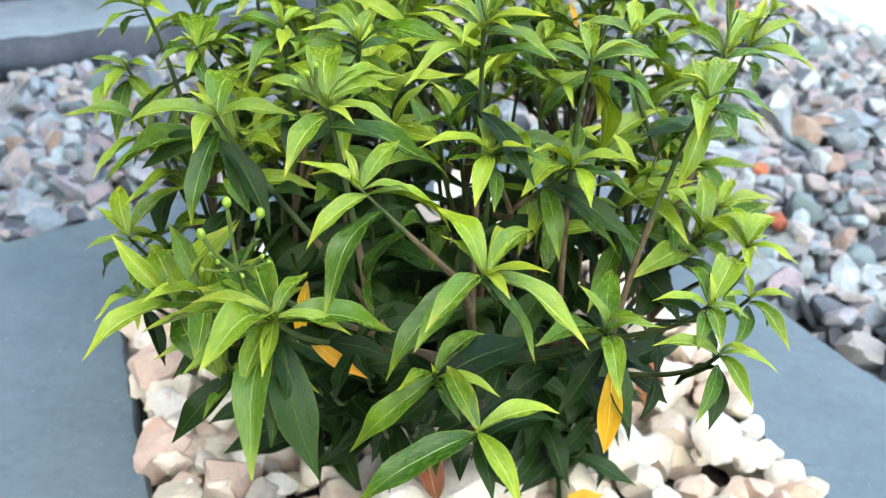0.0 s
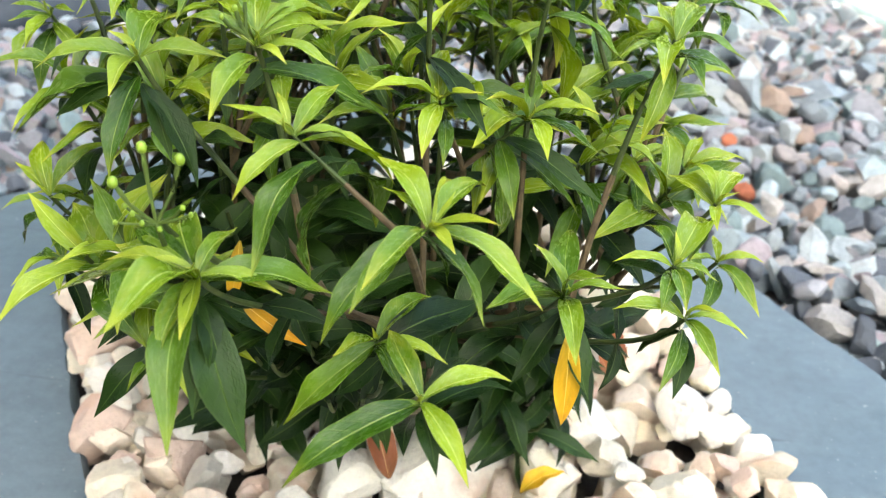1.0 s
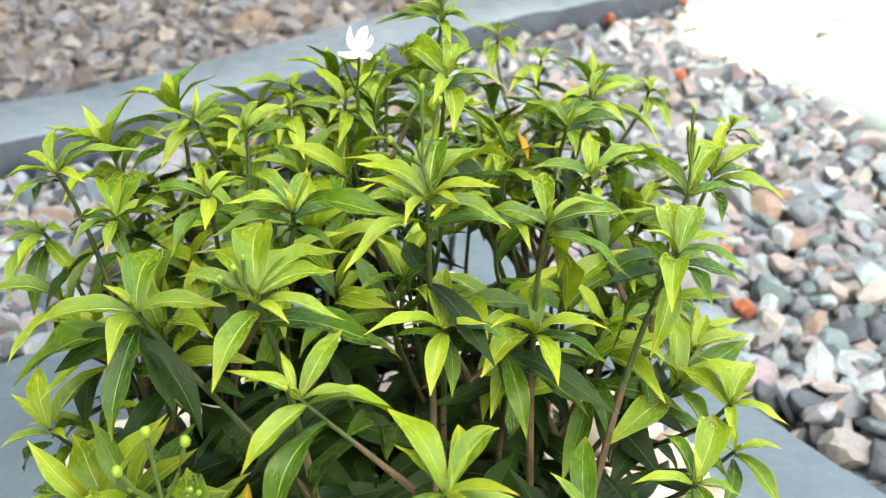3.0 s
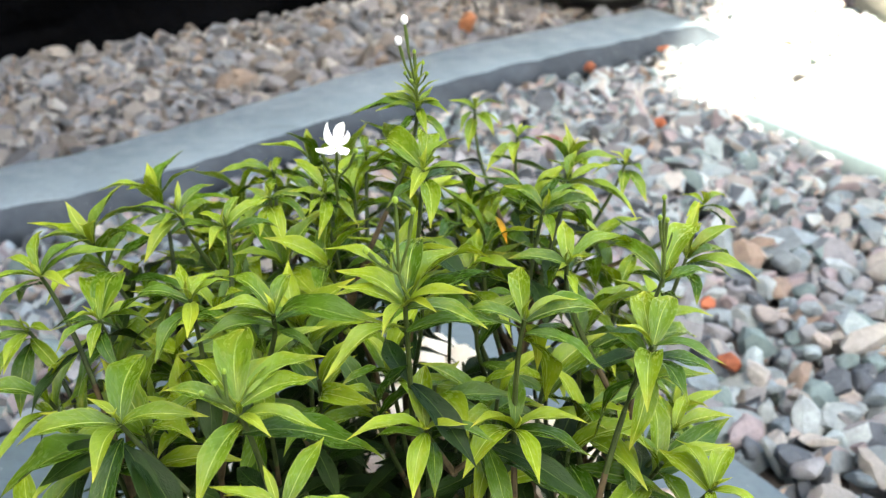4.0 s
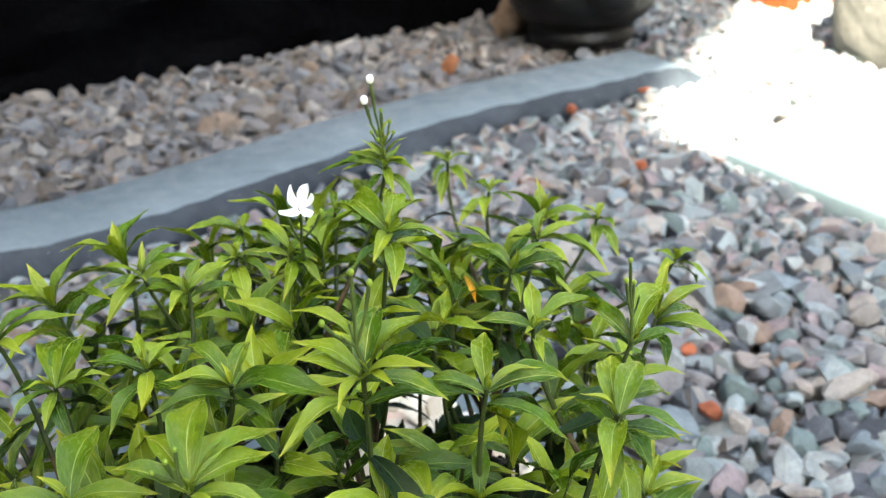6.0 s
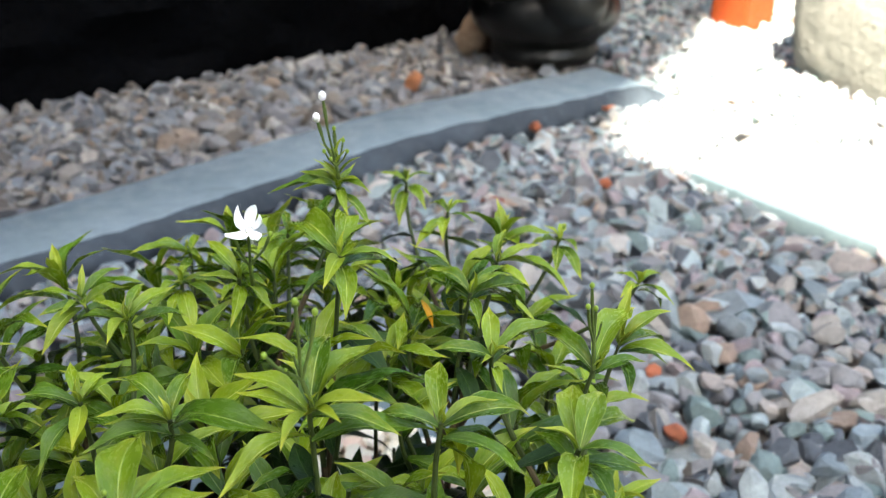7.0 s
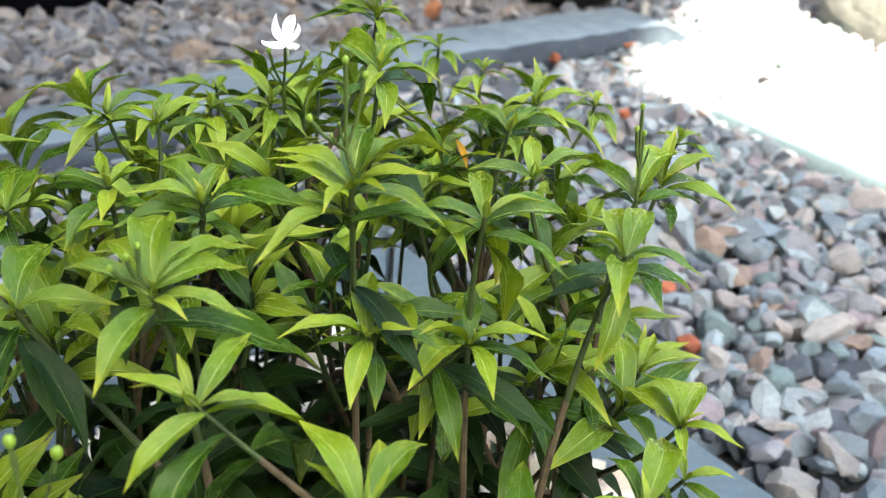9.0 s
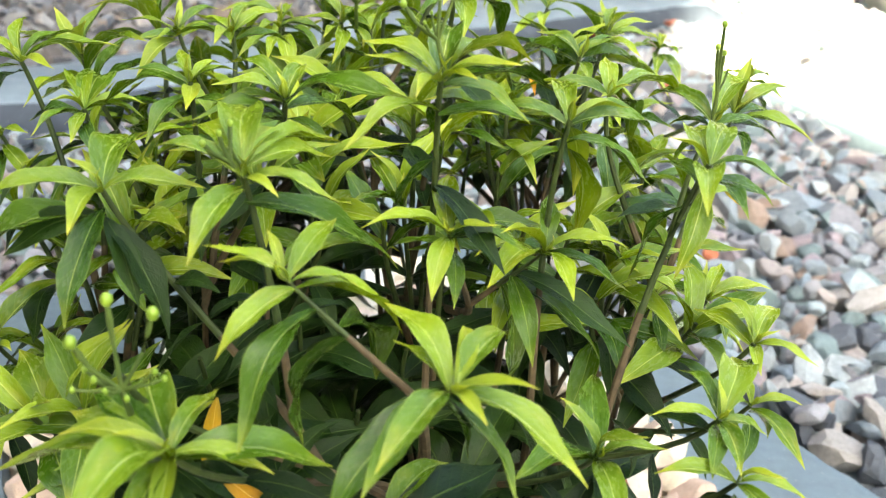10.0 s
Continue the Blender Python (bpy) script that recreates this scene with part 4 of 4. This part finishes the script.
rosette(0, 5, [(-48, -29, -21, 2, 2), (-28, -8, -22, 1, 1), (20, -30, -12, 1, 1), (34, 17, -2, 1, 0), (-16, 34, 4, 1, 0), (8, -29, -8, 3, 6), (-7, 9, -39, 3, 7), (36, 27, -16, 3, 8)])
rosette(0, 6, [(-36, -22, -30, 2, 2), (-13, -27, 14, 1, 1), (22, 35, -2, 1, 1), (30, -5, -5, 1, 3), (42, 38, -5, 3, 4), (-17, 4, -34, 3, 6), (14, -27, -2, 2, 3), (-28, 11, -24, 3, 9)])
rosette(0, 7, [(-63, 8, -24, 1, 3), (-13, -56, 16, 1, 4), (-43, 29, -9, 1, 2), (-37, 5, 1, 0, 1), (-19, -1, 6, 0, -1), (-5, -37, -12, 1, 3), (4, -36, -2, 0, 1), (5, -64, -30, 2, 9), (32, 1, -8, 1, 1), (49, 18, -17, 2, 3), (8, 32, 1, 1, 1), (-24, 57, -10, 1, 1), (-37, 36, -5, 2, 3), (5, -36, -40, 3, 9), (18, -28, -40, 3, 12), (24, -38, -53, 3, 15), (-35, -20, -19, 2, 7)])
rosette(0, 11, [(-23, 15, 10, 1, 1), (26, 33, 17, 1, 1), (15, -14, 5, 0, 2), (-21, -12, -3, 1, 4), (-17, 37, 10, 1, 0), (9, 29, -20, 2, 7), (-22, 2, -34, 2, 10)])
rosette(0, 12, [(-18, -23, -3, 1, 1), (6, -24, -5, 1, 2), (-15, 30, 1, 1, 0), (17, 36, 11, 1, 1), (-26, 16, -16, 2, 4), (30, 31, -8, 2, 4), (17, -21, -32, 3, 8), (13, 12, -16, 1, 1)])
rosette(0, 2, [(-16, 11, 18, 1, 0), (-27, -2, -7, 1, 2), (26, -4, 8, 1, 1), (14, -16, 23, 1, 0), (2, -51, 5, 1, 2), (6, 60, -6, 2, 2), (-21, -23, -36, 3, 10), (13, -28, -35, 3, 10), (-35, -32, 13, 2, 4)])
rosette(0, 3, [(-32, -1, 3, 1, 1), (25, -10, -1, 1, 0), (10, -33, -3, 1, 1), (11, -14, 15, 0, -1), (-12, -30, -16, 2, 6), (-5, -27, -23, 3, 8), (-14, 14, -35, 3, 8)])
rosette(0, 4, [(-10, 33, 0, 1, 1), (-28, -2, 1, 1, 2), (0, 13, 10, 0, -1), (2, -29, -4, 1, 2), (-8, -28, -6, 2, 4), (21, 1, -8, 1, 1), (20, 56, -9, 1, 1), (-22, 24, -19, 3, 8)])
rosette(0, 15, [(24, 0, 2, 1, 0), (-19, -10, 6, 1, 1), (17, -34, -9, 1, 2), (1, 23, 1, 1, 0), (-11, -30, -14, 2, 5), (18, 13, -29, 2, 4)])
rosette(1, 8, [(19, 32, -2, 1, 0), (10, 1, 7, 0, 0), (-3, -23, -1, 1, 2), (24, -14, -1, 1, 1), (-17, 39, -7, 1, 2), (-11, 31, 6, 1, 1), (-14, -28, -17, 2, 8)])
rosette(1, 13, [(-13, -17, -14, 1, 1), (21, -4, -7, 1, 1), (-10, 24, -23, 2, 3), (1, -30, -18, 2, 6), (19, 15, 4, 1, 0), (1, 24, 5, 1, -1)])
rosette(1, 14, [(33, 5, 5, 1, 0), (-4, 25, 6, 1, -1), (12, 26, 7, 1, -1), (-13, 29, -13, 2, 3), (5, -29, -6, 1, 2), (-16, -28, -2, 2, 4)])
rosette(1, 5, [(-29, 4, 3, 1, 1), (9, 20, 3, 1, 0), (17, 15, 1, 1, 1), (7, -35, 0, 0, 2), (-51, 22, -25, 2, 4), (-13, -27, -18, 2, 7), (-10, 23, 6, 1, 0), (25, -18, -7, 2, 8)])
rosette(1, 6, [(-29, -4, 5, 1, 1), (-29, 3, -3, 1, 2), (-28, 26, 6, 1, 0), (4, 30, 5, 1, 0), (-6, 22, 0, 1, -1), (55, -32, 14, 2, 4), (29, 33, -25, 2, 5), (-35, -14, -6, 2, 8), (-11, 19, -35, 2, 9), (20, -13, -12, 2, 9)])
rosette(1, 7, [(-21, 56, -9, 1, 0), (-10, -12, 8, 0, 0), (-8, 63, -6, 1, 0), (2, -25, -6, 1, 2), (-16, -23, -5, 1, 2), (27, -1, -2, 1, 1), (25, 10, 0, 1, 1), (16, -27, -14, 2, 7), (-31, 11, -12, 2, 5)])
rosette(2, 11, [(-18, -28, -7, 1, 2), (-25, -12, 1, 1, 1), (-22, 11, 5, 1, 0), (-7, 30, 12, 1, -2), (20, 26, 7, 1, 0), (40, 19, 3, 1, 1), (22, -17, 3, 0, 1), (-23, 14, -24, 2, 5)])
rosette(2, 12, [(19, -11, 7, 1, 0), (-20, -12, 0, 1, 1), (-4, -31, -7, 1, 2), (-7, -42, -18, 1, 5), (25, -18, -23, 2, 5), (2, -37, -32, 2, 8), (-24, 2, 3, 1, 0)])
rosette(2, 5, [(-32, 1, 4, 1, 2), (17, 25, 7, 1, 0), (-2, 15, 14, 0, -2), (9, -20, 5, 1, 3), (-21, -13, -4, 1, 4), (-6, -22, 0, 1, 3), (-14, -34, -16, 0, 6), (18, 28, -8, 2, 5)])
rosette(2, 2, [(-19, 14, 1, 1, 1), (4, -23, 0, 1, 2), (-3, -28, 2, 0, 2), (20, 22, 6, 1, 0), (4, 32, -10, 2, 4), (-33, 7, -7, 2, 5), (27, 19, -11, 2, 5), (4, 24, 7, 1, -1)])
rosette(2, 4, [(26, -23, -9, 1, 1), (-1, -12, 6, 0, 0), (26, -3, -2, 1, 0), (-19, -25, -13, 2, 5), (2, 23, -1, 1, -1), (13, -34, -18, 1, 6), (-9, -21, 2, 1, 2), (-2, -32, -9, 2, 5)])
rosette(3, 2, [(-37, -8, 3, 1, 0), (-7, 22, -3, 1, 0), (11, -19, 5, 1, 1), (-33, -2, 4, 1, 1), (-3, -24, -6, 1, 3), (-29, 1, -19, 2, 3), (2, 23, 2, 1, 0)])
rosette(2, 3, [(-1, -33, -13, 1, 4), (-21, 24, 12, 1, -2), (18, -14, 1, 1, 1), (-23, 5, -1, 1, 2), (22, -24, -10, 2, 5), (-7, -22, -2, 1, 3), (9, 22, 3, 1, -1)])
rosette(3, 0, [(-4, 23, 6, 1, -1), (24, -11, -5, 1, 2), (-20, -22, -7, 1, 1), (-10, -37, -16, 1, 3), (14, -17, 6, 1, 0), (-2, -32, -6, 2, 4)])
rosette(1, 12, [(-6, -33, -1, 0, 2), (0, 61, -2, 1, -2), (31, -5, -3, 1, 2), (-29, 56, -8, 1, 0), (-32, 25, -14, 2, 3), (21, 22, 8, 1, 0), (4, -39, -16, 1, 7), (27, 45, -40, 2, 6), (-19, -26, -9, 2, 6), (9, 21, -3, 1, 0)])
rosette(2, 9, [(-42, 4, -8, 2, 5), (19, -14, -1, 1, 0), (-23, 10, 4, 1, 0), (-26, -5, -2, 1, 2), (6, -25, -9, 1, 3), (-14, -3, 11, 0, -2), (19, -25, -16, 2, 6), (-12, -30, -9, 2, 6), (13, -12, 7, 0, -2)])
rosette(2, 7, [(-21, 11, 3, 1, 0), (23, 7, 2, 1, 0), (1, -13, 14, 0, -2), (20, -16, -7, 1, 3), (-12, -24, -9, 1, 3), (14, -27, -12, 1, 5), (-6, -29, -24, 2, 7), (-12, 30, -11, 2, 2)])
rosette(2, 8, [(-23, -26, -15, 1, 6), (17, 16, 0, 1, 0), (4, 10, 7, 0, -1), (-13, 19, -1, 1, 0), (18, -15, -1, 1, 2), (-5, -32, -6, 2, 5)])
rosette(2, 0, [(-23, 20, 6, 1, 1), (23, 22, 7, 1, 0), (40, 27, -16, 1, 1), (25, 11, 5, 1, 0), (-29, 56, -25, 2, 4), (3, -25, -9, 1, 4), (-10, 24, -26, 2, 6), (31, 27, -29, 2, 5)])
rosette(2, 1, [(8, 26, 8, 1, -1), (-11, 21, 5, 1, 0), (26, 11, 6, 1, 0), (17, -19, -6, 1, 3), (-16, 27, -14, 2, 2), (2, 24, -29, 2, 5)])
rosette(2, 14, [(9, -21, 1, 1, 1), (8, 22, 2, 1, -1), (-10, 6, 9, 0, -1), (-16, -15, 5, 1, 1), (11, -33, -13, 1, 4), (-24, -8, -3, 1, 1), (-6, -31, -10, 2, 5)])
rosette(2, 15, [(18, 14, -2, 1, 0), (-6, -11, 14, 0, -2), (17, -21, -5, 1, 2), (-11, 19, -3, 1, 0), (-15, -18, 0, 1, 2), (20, 15, -27, 2, 5)])
rosette(1, 11, [(1, 34, 9, 1, 1), (8, -7, 8, 0, 0), (-31, 1, 3, 1, 1), (44, 33, -10, 1, 1), (-6, -12, 3, 0, 2), (23, 45, -40, 2, 5), (-7, 23, -28, 2, 5), (3, -23, -7, 1, 8)])
rosette(1, 9, [(-23, 44, -5, 1, 1), (-15, 22, -12, 1, 4), (12, 20, 1, 1, 0), (32, 54, 2, 1, -2), (30, 15, -5, 2, 3), (-10, 21, -32, 2, 9), (12, 19, -34, 2, 9)])
rosette(1, 10, [(32, 18, -11, 1, 1), (31, 16, 11, 1, 0), (10, 22, 24, 0, -2), (36, -19, -6, 1, 4), (-8, 24, 6, 1, 0), (30, 5, -16, 2, 5), (0, -32, -10, 2, 8)])


def foliage(pieces):
    """The further leaves, in one mesh."""
    verts, faces, uvs, which, start = [], [], [], [], 0
    data = {}
    slots = {"young": 0, "middle": 1, "full": 2, "old": 3}
    for key, me in LEAVES.items():
        v = np.empty(len(me.vertices) * 3)
        me.vertices.foreach_get("co", v)
        f = np.empty(len(me.loops), dtype=np.int64)
        me.loops.foreach_get("vertex_index", f)
        u = np.empty(len(me.loops) * 2)
        me.uv_layers[0].data.foreach_get("uv", u)
        data[key] = (v.reshape(-1, 3), f.reshape(-1, 4), u)
    for key, m in pieces:
        v, f, u = data[key]
        m = np.array(m)
        verts.append(v @ m[:3, :3].T + m[:3, 3])
        faces.append(f + start)
        uvs.append(u)
        which += [slots[key[0]]] * len(f)
        start += len(v)
    me = bpy.data.meshes.new("foliage")
    me.from_pydata(np.concatenate(verts).tolist(), [], np.concatenate(faces).tolist())
    for age in slots:
        me.materials.append(LEAF[age, True])
    me.uv_layers.new(name="UVMap").data.foreach_set("uv", np.concatenate(uvs))
    me.polygons.foreach_set("material_index", which)
    me.polygons.foreach_set("use_smooth", [True] * len(me.polygons))
    tagged(place(new("foliage", me), shrub), "glossy green pointed leaves", kind="stuff")


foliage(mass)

# small leaves round the fork of the tall flower stalk
for k in range(9):
    turn, rise, length = radians(137.5 * k + 40), 1.5 - 0.12 * k, 0.014 + 0.0012 * k
    way = Vector((math.cos(turn), math.sin(turn), rise)).normalized()
    side = way.cross(Vector((0, 0, 1))).normalized()
    m = Matrix((side, way, side.cross(way))).transposed().to_4x4()
    place(new("leaf", leaf_mesh("leaf", 80 + k, 0.21, 0.08, 0.4, 0.06, LEAF["young" if k < 5 else "middle", False])), shrub, Matrix.Translation((0.124, 0.781, 0.464 - 0.0028 * k)) @ m @ Matrix.Scale(length, 4))

# yellowed leaves that still hang on
for k, (x, y, z, dx, dy, dz, length) in enumerate(((0.197, 0.488, 0.305, 0.04, -0.02, -1.0, 0.056), (0.045, 0.522, 0.315, -0.15, -0.2, -1.0, 0.036), (0.050, 0.497, 0.300, 0.8, -0.2, -0.45, 0.036),
                                                   (0.172, 0.748, 0.386, 0.35, -0.45, -0.8, 0.018), (0.243, 0.575, 0.394, 0.6, -0.5, -0.3, 0.011))):
    way = Vector((dx, dy, dz)).normalized()
    side = way.cross(Vector((0, -0.8, 0.6))).normalized()
    m = Matrix((side, way, side.cross(way))).transposed().to_4x4()
    leaf = place(new("yellow_leaf", leaf_mesh("yellow_leaf", 40 + k, 0.21, 0.06, 0.3, 0.08, LEAF["yellow", False])), shrub, Matrix.Translation((x, y, z)) @ m @ Matrix.Scale(length, 4))
    leaf["label"] = "orange-yellow dying leaf"


def cluster(name, foot, tips, label, bud=0.0030, white=()):
    """A flower stalk that forks into budded stalks."""
    foot = Vector(foot)
    bm = bmesh.new()
    fork = foot + (sum((Vector(t) for t in tips), Vector()) / len(tips) - foot) * 0.45
    tube(bm, [foot, foot.lerp(fork, 0.5), fork], [0.0012, 0.0011, 0.0010], 7)
    tips = [Vector(t) if k < 3 else fork.lerp(Vector(t), 0.72) for k, t in enumerate(tips)]
    for k, t in enumerate(tips):
        mid = fork.lerp(t, 0.5) + Vector((t.x - fork.x, t.y - fork.y, 0)) * 0.15
        tube(bm, [fork, mid, mid.lerp(t, 0.55), t], [0.0008, 0.0007, 0.0007 + 0.2 * bud, 0.0006] if k < 3 else [0.0006, 0.0005, 0.0006, 0.0004], 7)
    stalk = part(name, bm, STEM, shrub, label)
    for k, t in enumerate(tips):
        b = bmesh.new()
        size = bud * (1.0 if k in white or not white and k < 3 else 0.5)
        blob(b, t, (size * 0.9, size * 0.9, size * 1.15), detail=2)
        part("bud", b, PETAL if k in white else BUD, stalk, "white opening bud" if k in white else "pale green bud", 180)
    return stalk


cluster("flower_stalk", (0.031, 0.466, 0.350), [(0.026, 0.470, 0.391), (0.040, 0.470, 0.387), (0.017, 0.460, 0.381), (0.014, 0.464, 0.371), (0.021, 0.456, 0.372), (0.046, 0.462, 0.374), (0.010, 0.458, 0.364), (0.036, 0.452, 0.366), (0.027, 0.452, 0.369), (0.048, 0.468, 0.366)],
        "green flower stalk with round pale buds", 0.0023)
cluster("flower_stalk", (0.126, 0.783, 0.440), [(0.119, 0.780, 0.501), (0.115, 0.778, 0.489), (0.124, 0.785, 0.480), (0.131, 0.782, 0.480), (0.134, 0.778, 0.472), (0.116, 0.774, 0.474), (0.121, 0.772, 0.468)], "tall green flower stalk with white-tipped buds", 0.0026, (0, 1))
cluster("flower_stalk", (0.127, 0.569, 0.436), [(0.123, 0.570, 0.485), (0.130, 0.572, 0.479), (0.110, 0.566, 0.464), (0.116, 0.563, 0.461), (0.112, 0.570, 0.458), (0.119, 0.575, 0.463)], "green flower stalk with small buds", 0.0015)
cluster("flower_stalk", (0.257, 0.658, 0.388), [(0.254, 0.660, 0.440), (0.252, 0.657, 0.430), (0.257, 0.662, 0.426), (0.262, 0.664, 0.422)], "green flower stalk with small buds", 0.0015)
cluster("flower_stalk", (0.057, 0.532, 0.405), [(0.049, 0.530, 0.424), (0.044, 0.527, 0.421), (0.052, 0.535, 0.426), (0.041, 0.531, 0.418)], "green flower stalk with small buds", 0.0013)
stalk = cluster("flower_stalk", (0.077, 0.738, 0.402), [(0.0815, 0.716, 0.447), (0.071, 0.728, 0.440), (0.090, 0.735, 0.437), (0.066, 0.738, 0.430)], "yellow-green stalk that bears the open flower", 0.0016)


def flower(at):
    """Five white petals, cupped and turned like a pinwheel; the bloom leans forward, so that two petals lie flat."""
    lean = Matrix.Translation(at) @ pose(0, 0, 0, 24, 0, 0)
    bm = bmesh.new()
    tube(bm, [Vector((0, 0, -0.010)), Vector((0, 0, -0.004)), Vector((0, 0, 0.001))], [0.0010, 0.0012, 0.0019], 8)
    bloom = part("flower", bm, PETAL, stalk, "open white five-petalled flower", 180, lean)
    for k in range(5):
        rnd = random.Random(k + 3)
        bm = bmesh.new()
        rows = []
        for i in range(10):
            v = i / 9
            half = 0.0029 * math.sin(math.pi * (0.10 + 0.86 * v**1.1)) ** 0.75 + 0.0003
            angle = radians(22 + 82 * v if k in (0, 1, 4) else 4 + 46 * v)
            reach, lift = (rows[-1][1], rows[-1][2]) if rows else (0.0008, 0.0)
            reach, lift = reach + 0.00148 * math.cos(angle), lift + 0.00148 * math.sin(angle)
            rows.append(([bm.verts.new((u * half + 0.0030 * v * v, reach - 0.0008 * u * u, lift + 0.0009 * u * u + 0.0005 * u)) for u in (-1, -0.5, 0, 0.5, 1)], reach, lift))
        for (a, _, _), (b, _, _) in zip(rows, rows[1:]):
            for j in range(4):
                bm.faces.new((a[j], a[j + 1], b[j + 1], b[j]))
        petal = place(new("petal", finish(bm, "petal", PETAL, 180)), stalk, lean @ pose(0, 0, 0, 0, 0, 72 * k + rnd.uniform(-6, 6)))
        thin = petal.modifiers.new("thick", "SOLIDIFY")
        thin.thickness = 0.0004


flower((0.082, 0.716, 0.448))

# ---- small things lying about ----
for k, (x, y, z, yaw, pitch, length) in enumerate(((0.108, 0.605, 0.070, 25, 35, 0.046), (0.196, 0.600, 0.072, -62, 15, 0.034), (0.279, 0.748, 0.068, 70, 35, 0.034), (0.265, 0.725, 0.064, 20, 25, 0.026), (0.13, 0.80, 0.070, 120, 10, 0.05))):
    me = leaf_mesh("fallen_leaf", 60 + k, 0.42, 0.14, 0.5, 0.12, LEAF["dry" if k != 1 else "yellow", False])
    tagged(place(new("fallen_leaf", me), None, pose(x, y, z, pitch, 0, yaw) @ Matrix.Scale(length, 4)), "reddish brown fallen leaf curled on cream stones" if k != 1 else "orange fallen leaf curled on cream stones", "leaf", "fallen leaves")
bm = bmesh.new()
tube(bm, [Vector((0.345, 0.752, TOP + 0.001)), Vector((0.349, 0.762, TOP + 0.003)), Vector((0.354, 0.770, TOP + 0.004)), Vector((0.360, 0.772, TOP + 0.0015))], [0.0008, 0.0008, 0.0007, 0.0005], 5)
tagged(place(new("twig", finish(bm, "twig", BARK)), None), "tiny curled dry twig on the slate slab", "twig")
